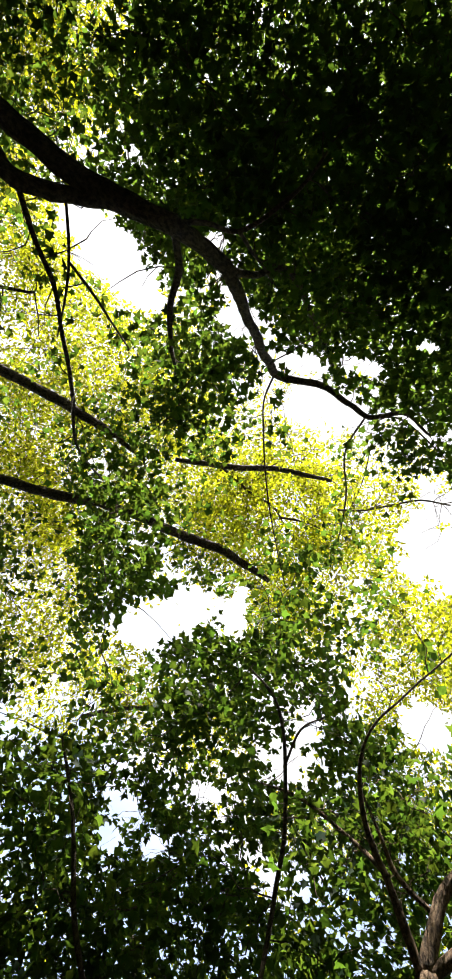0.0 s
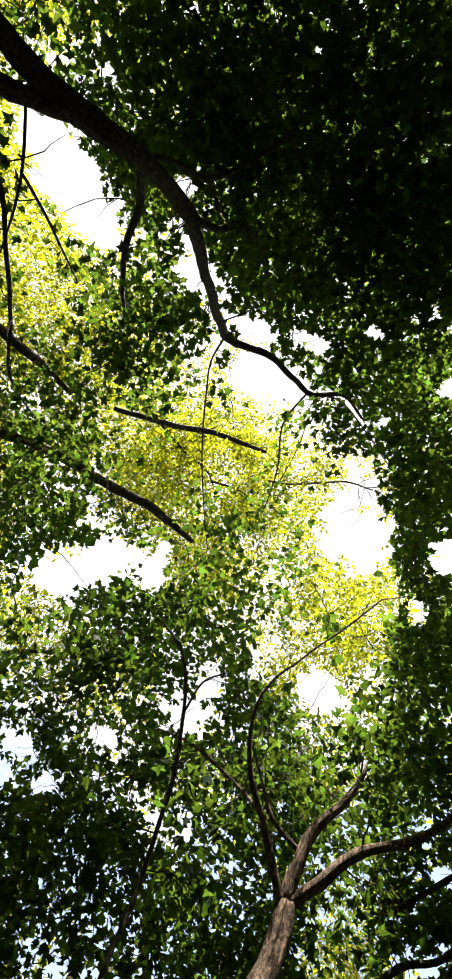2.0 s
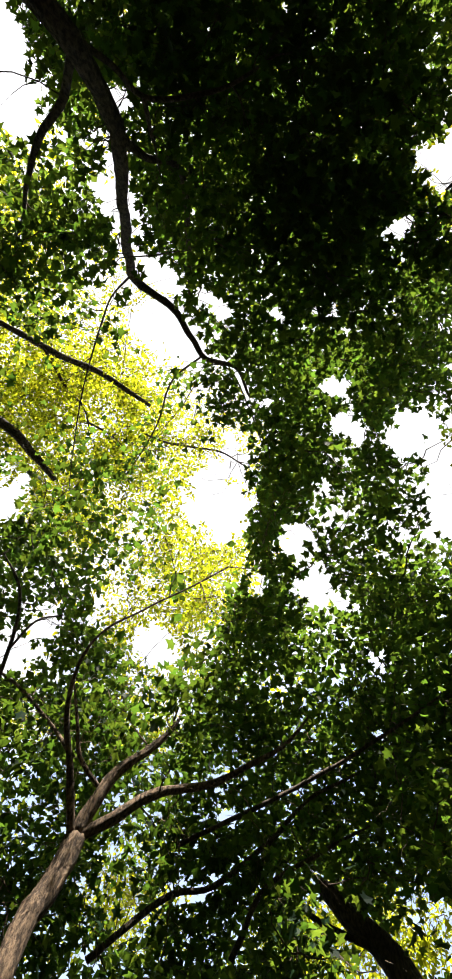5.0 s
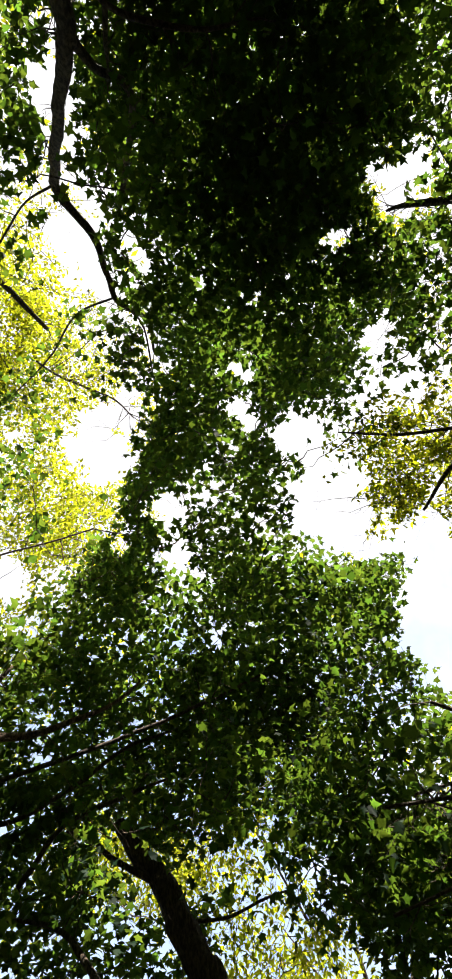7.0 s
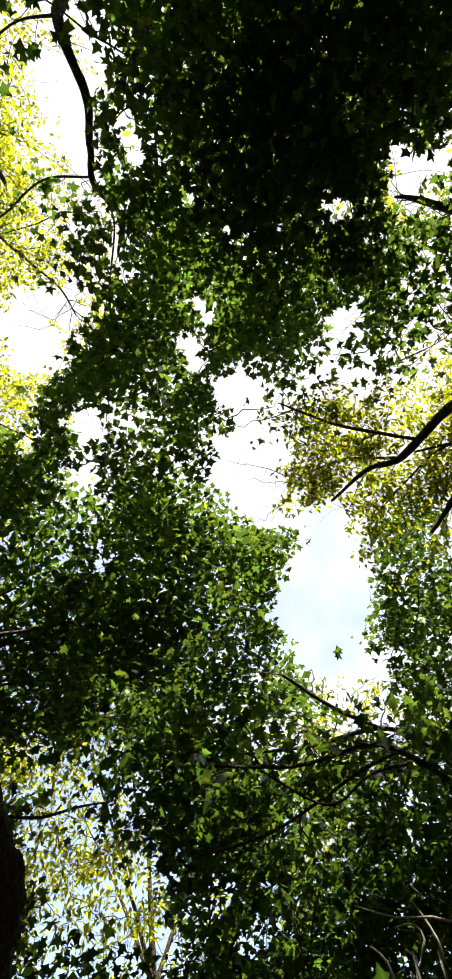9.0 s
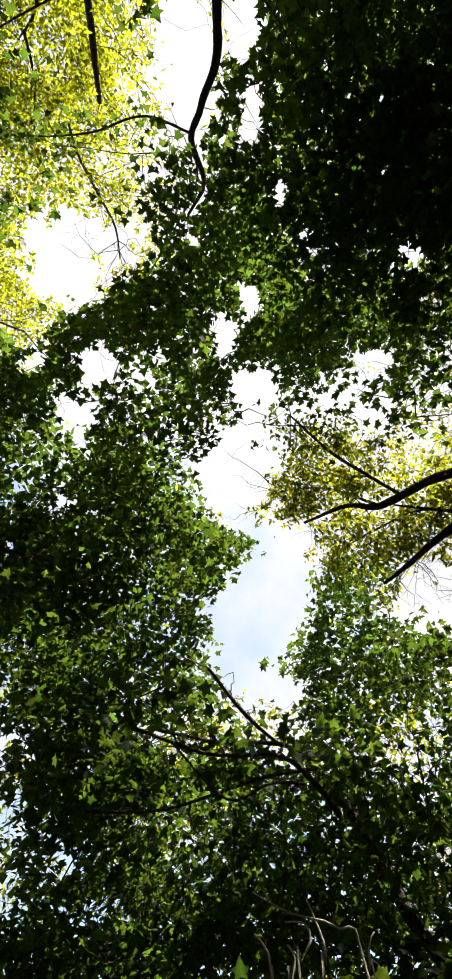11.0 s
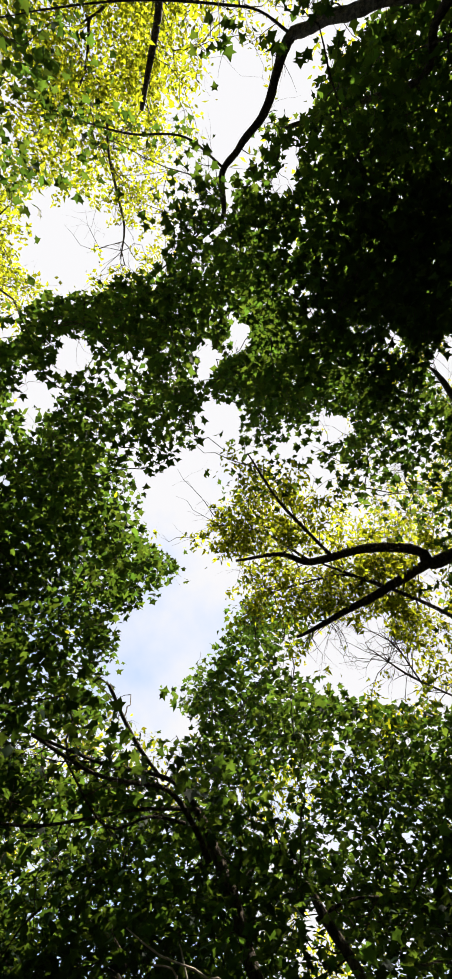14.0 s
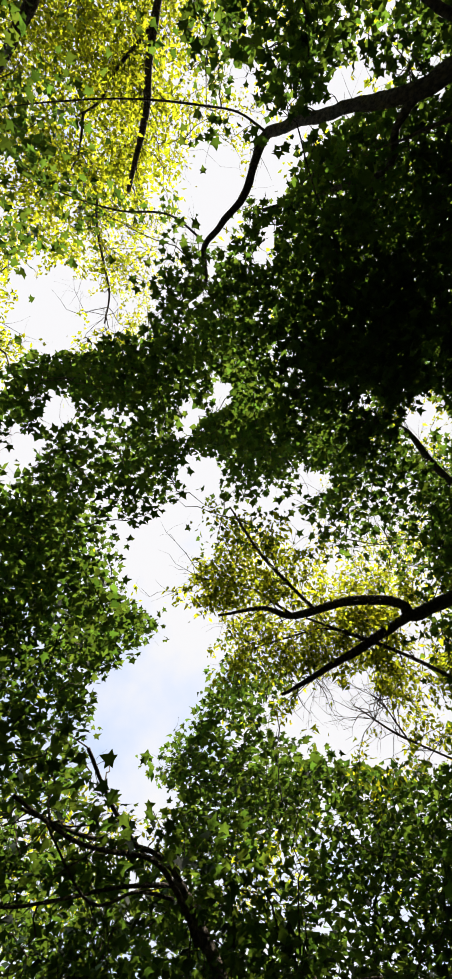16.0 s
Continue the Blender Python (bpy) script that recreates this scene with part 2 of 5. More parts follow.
sky_gap(101.0, 61.8, 0.6, 0.6, -23.2)

sky_gap(73.3, 37.5, 1.3, 0.4, 25.3)

sky_gap(17.9, 60.8, 1.8, 2, 56.4)

sky_gap(-147.3, 64.2, 2.2, 1.6, -126.4)

sky_gap(-154.9, 63.6, 1.2, 0.9, -118.9)

sky_gap(-152.3, 69.4, 1.4, 0.5, -120.3)

sky_gap(140.5, 61.3, 5.1, 3.4, -42.1)

sky_gap(142.0, 66.1, 1.9, 4.1, -52.5)

sky_gap(137.4, 56.8, 2.4, 1.7, -57.2)

sky_gap(72.4, 73.9, 3.1, 2.8, 16.3)

sky_gap(97.2, 69.1, 0.9, 2.4, -9.3)

sky_gap(83.1, 65.9, 1, 1, 3.6)

sky_gap(98.8, 64.5, 1.7, 0.7, -10.5)

sky_gap(140.4, 76.7, 1.2, 1.4, -51.6)

sky_gap(156.5, 79.7, 0.8, 0.8, -67.7)

sky_gap(-68.4, 69.3, 1.1, 3, 159.1)

sky_gap(-62.5, 68.7, 0.6, 1.3, 153.4)

sky_gap(-56.8, 78.5, 1.4, 0.9, 146.6)

sky_gap(103.5, 55.3, 1.2, 0.8, -13.7)

sky_gap(59.9, 58.1, 2.3, 2.2, 24.7)

sky_gap(99.5, 48.8, 0.6, 0.7, -9.7)

sky_gap(76.6, 43.5, 1.1, 0.6, 8.2)

sky_gap(107.3, 40.8, 0.8, 0.5, -14.2)

sky_gap(108.5, 32.2, 0.8, 1.2, -13.0)

sky_gap(93.2, 29.3, 0.6, 0.8, -4.0)

sky_gap(73.4, 36.9, 1.2, 0.4, 8.8)

sky_gap(-148.0, 63.0, 2.9, 1.5, -88.7)

sky_gap(-151.3, 70.8, 1, 0.5, -92.5)

sky_gap(68.2, 74.2, 3.5, 3.6, 24.4)

sky_gap(96.0, 68.8, 1.3, 2.3, 15.2)

sky_gap(97.1, 64.0, 2, 0.7, 2.7)

sky_gap(137.8, 75.1, 1.2, 1.4, -23.1)

sky_gap(154.7, 79.2, 1.7, 1.2, -67.9)

sky_gap(-83.5, 84.6, 1.1, 1.4, -159.5)

sky_gap(136.2, 61.8, 3.9, 3.3, -42.1)

sky_gap(140.6, 46.6, 4, 5.8, -34.1)

sky_gap(140.0, 38.6, 3.7, 1.6, -22.0)

sky_gap(104.3, 55.4, 1.2, 0.5, 5.0)

sky_gap(108.3, 31.1, 0.8, 1.2, -2.4)

sky_gap(118.0, 23.6, 0.6, 1, -7.0)

sky_gap(104.8, 28.7, 0.8, 1, -1.1)

sky_gap(61.9, 75.0, 3.6, 3.2, 75.4)

sky_gap(96.7, 69.8, 1.7, 1.8, 38.2)

sky_gap(98.0, 65.4, 1.5, 0.8, 36.2)

sky_gap(139.9, 75.6, 0.8, 1.4, -2.7)

sky_gap(-58.4, 77.6, 1.7, 1.4, -164.7)

sky_gap(-80.3, 83.4, 0.9, 2.3, -141.9)

sky_gap(113.5, 84.8, 0.6, 0.8, 22.8)

sky_gap(137.6, 61.5, 4.6, 3.5, -11.0)

sky_gap(139.9, 46.8, 4.2, 4.3, 2.1)

sky_gap(138.0, 39.2, 2.9, 1.6, -1.5)

sky_gap(164.1, 43.3, 3.9, 3, -20.2)

sky_gap(166.0, 40.1, 1.7, 1.2, -20.6)

sky_gap(179.0, 66.9, 2.2, 1.3, -39.6)

sky_gap(156.4, 21.4, 0.7, 1.5, -8.1)

sky_gap(68.1, 75.2, 4.1, 3.4, 82.9)

sky_gap(94.8, 69.5, 1.6, 1.4, 52.9)

sky_gap(139.6, 76.3, 1, 1.9, 10.2)

sky_gap(136.0, 61.0, 3.6, 4.5, -4.0)

sky_gap(137.1, 45.9, 4.2, 3.9, 16.7)

sky_gap(138.0, 38.2, 2.8, 1.3, 5.1)

sky_gap(145.0, 48.4, 2.2, 3, 1.9)

sky_gap(169.2, 42.9, 5.6, 3, -6.3)

sky_gap(175.9, 37.2, 2, 0.8, -18.9)

sky_gap(-153.1, 63.9, 2, 0.9, -74.8)

sky_gap(-59.8, 77.7, 1.3, 2.9, -162.6)

sky_gap(145.6, 70.3, 2.8, 2.1, 3.6)

sky_gap(-64.0, 68.9, 1.2, 0.7, -120.9)

sky_gap(-76.7, 63.8, 0.8, 1.8, -135.7)

sky_gap(139.2, 45.5, 4.5, 4.6, 5.1)

sky_gap(168.8, 43.5, 5.3, 3.2, -15.7)

sky_gap(171.7, 39.2, 3.0, 1.7, -16.9)

sky_gap(69.6, 72.1, 2.9, 2.0, 80.7)

sky_gap(165.7, 42.8, 3.8, 2.3, -13.4)

sky_gap(145.0, 48.8, 2.0, 2.2, 1.4)

sky_gap(136.8, 42.4, 3.1, 2.8, 6.1)
sky_gap(166.2, 43.8, 5.0, 2.6, -12.4)
sky_gap(171.3, 45.5, 2.5, 1.9, -16.5)
sky_gap(142.3, 47.0, 3.4, 3.8, 4.2)
sky_gap(147.0, 53.2, 3.4, 2.0, 1.1)

lace(-16.0, 82.7, 2.7, 2, 31.0)
lace(-22.7, 75.5, 6.2, 2.4, 67.6)
lace(55.2, 82.4, 3.7, 2, -18.9)
lace(0.2, 60.2, 1.8, 2, 55.7)
lace(-68.9, 52.4, 3.5, 1.4, 102.1)
lace(-55.6, 58.7, 2.9, 2.9, 150.3)
lace(-83.2, 58.7, 2.4, 1.7, 142.9)
lace(-85.2, 64.5, 2, 1.3, 160.4)
lace(-80.7, 82.3, 2.7, 1.2, 137.1)
lace(-7.9, 82.7, 5.6, 4.2, 54.1)
lace(-166.6, 76.8, 1.6, 1.6, -120.7)
lace(53.1, 81.2, 3.8, 6.9, 47.8)
lace(-19.7, 73.3, 5.1, 3.1, 72.5)
lace(-80.5, 84.4, 2.6, 1.6, 151.8)
lace(-164.4, 77.6, 1.3, 1.6, -107.2)
lace(173.4, 66.9, 2.8, 2.7, -85.5)
lace(154.6, 62.3, 3.5, 3.9, -65.2)
lace(-91.2, 66.4, 3.1, 1.6, -178.9)
lace(105.2, 29.6, 2.5, 2.3, -10.4)
lace(52.9, 79.5, 4.8, 6.8, 80.9)
lace(-27.2, 76.6, 4.5, 3.7, 144.8)
lace(-55.6, 79.1, 1.3, 2.9, 173.0)
lace(167.2, 68.3, 2.8, 2.8, -51.5)
lace(163.3, 58.7, 8.8, 6.6, -30.9)
lace(157.6, 49.3, 5.3, 3.9, -39.4)
lace(-177.7, 78.1, 1.9, 1.7, -66.4)
lace(103.6, 26.7, 5.6, 4.1, -0.7)
lace(-154.9, 68.6, 3.3, 1, -89.1)
lace(50.1, 80.8, 4.7, 4.8, 87.8)
lace(14.7, 73.9, 5.1, 3.8, 123.4)
lace(-15.9, 78.4, 5.7, 4.6, 153.4)
lace(169.9, 60.8, 8.4, 4.6, -30.0)
lace(155.4, 51.7, 10, 4, -25.5)
lace(170.1, 47.9, 3.5, 3.8, -26.6)
lace(-172.4, 77.1, 2.1, 1.2, -49.5)
lace(-157.9, 70.9, 1.9, 1.4, -63.6)
lace(-4.2, 71.9, 9.3, 7.1, 155.7)
lace(39.2, 82.5, 5.7, 6.7, 112.2)
lace(174.2, 60.4, 9.6, 7.4, -22.5)
lace(172.4, 51.4, 10.3, 4.4, -19.9)
lace(-146.2, 64.5, 3.7, 2.4, -101.3)
lace(5.2, 65.0, 4.4, 2.4, 147.5)
lace(177.7, 40.8, 2.8, 4.4, -21.3)
lace(105.8, 32.3, 2.6, 3.7, -11.4)
lace(109.8, 24.6, 2.5, 4.7, -3.7)
lace(-1.1, 75.6, 6.9, 4.9, 152.9)
lace(46.5, 76.2, 5.2, 3.2, 104.2)
lace(8.2, 76.2, 6.1, 3.7, 132.0)
lace(-32.3, 78.9, 2.8, 6.8, 146.6)
lace(-168.9, 64.5, 6.9, 3.4, -38.6)
lace(26.4, 79.0, 3.6, 7.5, 68.8)
lace(170.6, 60.4, 7.0, 3.8, -55.0)
lace(-0.0, 76.6, 6.2, 6.5, 152.8)
lace(-6.5, 83.1, 3.0, 3.8, 158.4)
lace(-5.6, 77.9, 5.6, 3.6, 151.5)
lace(46.7, 83.2, 2.9, 3.0, 98.2)
lace(20.2, 82.7, 6.2, 4.2, 50.7)
lace(-13.4, 78.8, 5.6, 4.3, 104.1)
lace(34.1, 81.5, 3.4, 5.0, 78.0)
lace(11.3, 75.0, 6.4, 2.8, 135.0)
lace(-2.9, 71.2, 4.2, 3.8, 156.6)
lace(16.7, 72.0, 3.9, 2.8, 123.9)
sunlit(-58.0, 49.5, 4.3, 9.2, 111.4)
sunlit(-41.6, 52.6, 7.3, 8, 95.1)
sunlit(-40.8, 63.0, 4.2, 6.3, 94.3)
sunlit(-19.3, 48.7, 4.5, 5.9, 72.8)
sunlit(-7.4, 68.2, 9.2, 4.9, 52.9)
sunlit(35.8, 72.3, 6.9, 5.4, -7.7)
sunlit(59.2, 66.9, 3.9, 7.1, 3.3)
sunlit(55.1, 58.9, 2.3, 2.2, 9.6)
sunlit(61.7, 51.9, 1.6, 4.2, 6.6)
sunlit(10.3, 47.6, 3.8, 2.9, 45.8)
sunlit(26.2, 49.4, 2.5, 2.2, 33.5)
sunlit(45.1, 46.9, 2.6, 1.3, 2.3)
sunlit(3.3, 76.1, 4.1, 4.9, 52.8)
sunlit(-7.3, 45.0, 4.4, 6.7, 60.6)
sunlit(-31.5, 49.1, 3.8, 6, 84.9)
sunlit(5.4, 40.4, 3.5, 3.3, 48.5)
sunlit(-19.4, 65.8, 5, 4.6, 74.8)
sunlit(22.4, 66.6, 8.2, 4, 52.4)
sunlit(58.7, 69.4, 3.5, 7.3, 27.8)
sunlit(65.4, 52.5, 3.1, 3.3, 11.5)
sunlit(45.5, 46.6, 2.9, 1.5, 8.8)
sunlit(122.5, 74.9, 2.6, 2.7, -47.7)
sunlit(65.0, 37.2, 3.1, 3.4, 10.8)
sunlit(86.3, 35.9, 2.3, 1.8, -4.1)
sunlit(58.3, 69.3, 3.4, 5.5, 29.0)
sunlit(63.1, 52.0, 3.7, 3.6, 20.3)
sunlit(-164.7, 64.8, 2.7, 3.3, -108.5)
sunlit(107.8, 40.2, 2, 1.7, -14.4)
sunlit(89.1, 33.4, 3.9, 3.3, -2.1)
sunlit(96.9, 34.8, 3.4, 2.6, -6.8)
sunlit(105.4, 35.1, 2.7, 2.7, -11.8)
sunlit(-161.1, 62.7, 3.2, 3.3, -82.5)
sunlit(168.6, 56.8, 5.2, 3.2, -35.2)
sunlit(105.0, 35.6, 3.7, 2.2, 0.4)
sunlit(102.3, 25.7, 3.3, 5.2, -0.7)
sunlit(131.7, 31.4, 3.6, 2.7, -15.7)
sunlit(75.6, 67.7, 2.4, 2.5, 36.0)
sunlit(51.8, 71.9, 2.8, 4.8, 85.5)
sunlit(22.7, 72.9, 3.6, 5.4, 115.1)
sunlit(168.4, 57.5, 5.5, 3.3, -27.7)
sunlit(128.3, 31.8, 3.7, 2.7, 3.5)
sunlit(134.8, 35.3, 3.2, 1.7, 0.3)
sunlit(156.3, 30.7, 2.3, 1.6, -10.7)
sunlit(50.2, 73.2, 4.1, 3.4, 101.1)
sunlit(169.7, 56.6, 4, 2.7, -18.2)
sunlit(-8.3, 74.3, 4.5, 5.9, 159.5)
sunlit(138.8, 34.1, 3.5, 2.8, 3.8)
sunlit(154.0, 31.3, 4.5, 1.8, -4.4)
sunlit(6.0, 69.6, 5.3, 7.5, 146.0)
sunlit(-175.9, 80.8, 2.2, 1.7, -75.4)
sunlit(175.3, 56.4, 9.6, 4.4, -22.5)
sunlit(-164.2, 59.2, 3.6, 6.0, -41.9)
sunlit(168.9, 58.8, 8.0, 4.0, -25.7)
sunlit(168.2, 57.8, 6.4, 2.9, -52.0)
sunlit(-166.4, 60.6, 2.1, 5.0, -78.9)
sunlit(-49.2, 56.0, 6.3, 8.2, 106.1)
sunlit(-6.0, 70.0, 8.4, 4.9, 64.4)
sunlit(63.7, 53.6, 4.5, 3.1, 5.3)
sunlit(54.5, 61.0, 4.3, 4.2, 10.8)
sunlit(63.3, 66.4, 3.4, 5.3, 10.1)
sunlit(64.1, 51.9, 3.8, 3.8, 10.6)
sunlit(64.2, 68.0, 4.0, 8.2, 23.4)
sunlit(-81.1, 45.8, 5.7, 5.3, 132.9)
sunlit(-162.3, 61.8, 2.4, 3.2, -83.4)
sunlit(102.6, 26.8, 5.5, 6.3, -2.4)
sunlit(110.6, 20.3, 3.2, 1.7, -6.2)
sunlit(121.9, 19.6, 3.2, 1.9, -9.6)
sunlit(-160.7, 60.0, 3.7, 5.4, -45.7)
sunlit(156.3, 18.1, 2.5, 2.8, -5.7)
sunlit(127.1, 24.4, 2.8, 2.7, 4.4)
dense(-129.4, 67.5, 2.8, 6.4, 174.0)
dense(-127.5, 69.3, 7.3, 4.3, -117.2)
dense(117.2, 30.0, 3.1, 7.2, -6.5)
dense(101.2, 50.1, 9.3, 8.3, 6.4)
dense(-108.1, 72.5, 6.7, 13.9, -100.6)
dense(118.2, 56.6, 5.8, 9.6, 27.0)
dense(123.5, 20.0, 7, 4.8, 5.6)
dense(128.4, 18.1, 4.8, 2.7, 1.4)
dense(117.6, 29.5, 5.2, 3.6, 10.5)
dense(77.2, 33.3, 6.5, 5.7, 4.6)
dense(113.7, 29.7, 3.5, 4.7, -14.1)
dense(113.9, 26.9, 4.6, 4.9, -6.9)
dense(-120.0, 75.4, 5.7, 12.0, -100.7)
dense(-117.3, 72.8, 6.1, 11.8, -92.0)
dense(-130.0, 66.8, 7.2, 4.2, -117.0)
dense(-55.3, 68.1, 2.6, 5.6, 148.4)
dense(-99.2, 71.0, 5.0, 11.5, -109.9)
dense(-126.3, 73.3, 7.2, 6.3, -82.1)
dense(79.5, 34.4, 5.4, 5.5, 2.9)
dense(117.2, 29.4, 3.6, 4.9, -16.7)
dense(155.4, 47.3, 2.7, 2.7, -5.2)
dense(154.5, 42.8, 4.9, 2.3, -4.4)
dense(155.6, 38.8, 8.2, 2.3, -4.8)
dense(17.0, 34.7, 4.5, 8.7, 38.3)
dense(112.9, 33.1, 4.9, 3.6, -6.1)
dense(115.3, 28.2, 4.1, 4.2, -7.5)
dense(-153.1, 72.3, 5.7, 3.5, -63.8)
dense(112.1, 47.8, 4.4, 9.3, 21.3)
dense(117.9, 53.3, 3.7, 7.8, 24.8)
dense(-176.3, 76.3, 8.1, 4.1, -32.7)
dense(110.2, 55.3, 3.4, 7.0, 32.7)
dense(112.0, 50.8, 5.9, 7.8, 21.1)
thin(22.5, 39.9, 11, 10.2, 35.1)
thin(21.8, 29.6, 5, 4.4, 33.9)
thin(40.1, 39.5, 7.9, 4.6, 23.5)
thin(-95.5, 83.7, 6.8, 3.9, 148.0)
thin(50.9, 38.5, 4.7, 6.1, 20.7)
thin(79.5, 43.3, 5.9, 4.7, 1.1)
thin(108.7, 66.6, 7.3, 11.9, -32.2)
thin(151.2, 73.4, 5.4, 5.2, -78.3)
thin(72.6, 38.9, 6.9, 6.5, 9.8)
thin(98.9, 57.2, 10, 7.6, -10.0)
thin(96.0, 60.4, 7.3, 5.4, 13.3)
thin(143.2, 28.1, 8.6, 3.5, 0.5)
thin(149.1, 25.0, 7.1, 5.4, -6.0)
thin(-95.5, 57.4, 4.1, 4.5, 144.2)
mass(-52.4, 63.0, 4.8, 4.7, 105.4)
mass(-13.4, 58.6, 5.6, 4.6, 68.2)
mass(-6.5, 55.5, 4.1, 2.7, 61.5)
mass(20.4, 54.2, 5.2, 4, 38.1)
mass(-94.8, 79.9, 7.5, 3.6, 146.5)
mass(-86.8, 87.2, 3.8, 2.4, 140.3)
mass(-130.3, 77.1, 5.8, 7.4, 178.0)
mass(19.0, 35.4, 3.8, 5.6, 37.0)
mass(31.8, 55.0, 3.2, 2.9, 28.9)
mass(50.0, 51.5, 3.4, 5.2, 15.4)
mass(33.9, 37.2, 6.4, 3.1, 27.4)
mass(-42.6, 68.3, 4.5, 3.7, 119.4)
mass(109.0, 78.5, 4.8, 3.8, -59.5)
mass(84.1, 58.8, 6.2, 3.6, -6.9)
mass(101.3, 58.3, 4.1, 4.1, -22.8)
mass(116.8, 69.2, 3.8, 2.6, -40.9)
mass(-150.0, 76.2, 7.4, 3.7, -138.1)
mass(40.2, 59.4, 4.6, 3.2, 34.2)
mass(89.3, 42.4, 6, 5.3, -8.0)
mass(111.5, 74.4, 4.2, 5.6, -23.1)
mass(146.8, 86.0, 5.4, 3, -78.1)
mass(157.3, 72.4, 3.2, 4.4, -68.5)
mass(167.2, 67.9, 1.8, 1.4, -78.9)
mass(95.5, 79.8, 2.1, 4.2, -7.7)
mass(110.1, 59.8, 7.3, 2.9, -20.1)
mass(125.7, 54.9, 6.1, 4.2, -33.2)
mass(96.6, 49.1, 7.1, 4.1, -7.5)
mass(79.1, 39.9, 7.1, 2.9, 4.2)
mass(123.4, 69.2, 4.1, 3.5, -33.8)
mass(-50.9, 81.0, 1.3, 2.4, 140.7)
mass(82.9, 85.1, 1.6, 6.6, 33.1)
mass(113.0, 75.4, 3.3, 5.3, 0.3)
mass(120.9, 69.9, 5.5, 3.4, -7.3)
mass(164.9, 71.9, 4.2, 3.6, -49.2)
mass(137.0, 70.5, 3.4, 3.8, -22.1)
mass(-173.9, 62.8, 2.9, 2.6, -69.4)
mass(116.3, 57.0, 9.1, 4.5, -4.2)
mass(123.9, 45.8, 6.1, 7.6, -10.4)
mass(100.9, 47.5, 7.2, 6.9, 5.9)
mass(117.2, 30.0, 2.6, 6.7, -6.5)
mass(155.1, 47.1, 3, 3.6, -36.1)
mass(153.4, 40.6, 2.1, 4.9, -32.3)
mass(175.9, 85.3, 2.4, 2.5, -59.9)
mass(-57.2, 87.7, 2, 3, -164.7)
mass(127.3, 81.6, 3.8, 3.6, 9.5)
mass(107.4, 76.5, 5.8, 3.1, 28.7)
mass(160.6, 72.9, 3.9, 4.5, -22.5)
mass(126.9, 70.1, 6.1, 3.1, 9.9)
mass(-169.1, 67.5, 3.8, 3.6, -51.5)
mass(-178.1, 63.3, 2.6, 2.5, -41.7)
mass(78.8, 71.6, 3.7, 1.4, 58.1)
mass(121.1, 55.8, 6.2, 6.8, 13.6)
mass(116.7, 46.2, 8.7, 7, 15.3)
mass(154.3, 46.4, 2.8, 3.2, -13.0)
mass(154.5, 38.0, 4.8, 3.3, -11.5)
mass(144.6, 37.4, 3.8, 2.4, -5.4)
mass(-143.0, 85.8, 5.2, 5.1, -65.9)
mass(115.0, 80.1, 7.4, 3.3, 44.1)
mass(160.4, 74.9, 5.9, 3.9, -10.2)
mass(171.6, 69.9, 2.5, 3.2, -20.8)
mass(-169.4, 66.4, 3.6, 4.7, -38.4)
mass(-175.0, 60.5, 1.8, 4, -32.3)
mass(81.9, 73.9, 4.2, 1.3, 68.8)
mass(123.3, 53.7, 7.2, 9.3, 21.5)
mass(156.9, 47.7, 2.9, 3, -7.3)
mass(148.9, 41.1, 5.6, 2.2, -1.3)
mass(159.9, 38.6, 4.2, 1.6, -8.8)
mass(171.3, 36.1, 4.9, 2.5, -15.6)
mass(124.2, 18.0, 6.3, 2.3, 5.0)
mass(134.4, 18.2, 6.4, 2.3, -0.2)
mass(25.0, 56.2, 7.2, 3, 34.2)
mass(62.2, 64.8, 1.4, 2.6, 14.6)
mass(15.6, 68.6, 3.6, 2.7, 136.7)
mass(-148.2, 67.0, 3.6, 3.2, -59.3)
mass(-173.0, 47.3, 2.3, 3.6, -31.0)
mass(-134.5, 66.6, 3.4, 3.7, -73.8)
mass(56.4, 48.9, 4.6, 6.4, 11.2)
mass(14.3, 70.4, 2.1, 3.2, 123.8)
mass(32.6, 71.6, 2.1, 2.1, 105.2)
mass(36.9, 70.2, 2.2, 1.9, 114.9)
mass(34.1, 67.0, 3.5, 6.6, 51.9)
mass(-158.2, 58.6, 2.6, 3.8, -47.9)
mass(-167.0, 52.4, 2.3, 3.7, -37.9)
mass(-85.7, 50.8, 11.7, 4.8, 140.3)
mass(-96.0, 63.6, 13.0, 7.4, 148.9)
mass(-177.3, 87.4, 7.1, 7.2, -125.8)
mass(-75.2, 74.2, 7.1, 5.7, 130.4)
mass(156.6, 82.2, 6.8, 7.3, -86.3)
mass(102.5, 69.1, 5.4, 7.7, -27.6)
mass(105.7, 71.8, 6.4, 10.6, -28.4)
mass(-86.2, 70.1, 6.0, 6.5, 178.1)
mass(104.1, 56.6, 15.7, 7.6, -12.5)
mass(104.7, 77.9, 5.6, 7.7, -14.3)
mass(111.3, 51.5, 13.6, 8.4, -3.2)
mass(97.5, 44.9, 6.3, 7.1, 5.1)
mass(107.5, 72.5, 6.0, 7.4, 2.8)
mass(116.1, 45.6, 9.2, 13.8, 16.3)
mass(118.1, 28.2, 3.4, 3.0, 9.4)
mass(114.3, 56.7, 5.7, 12.6, 29.3)
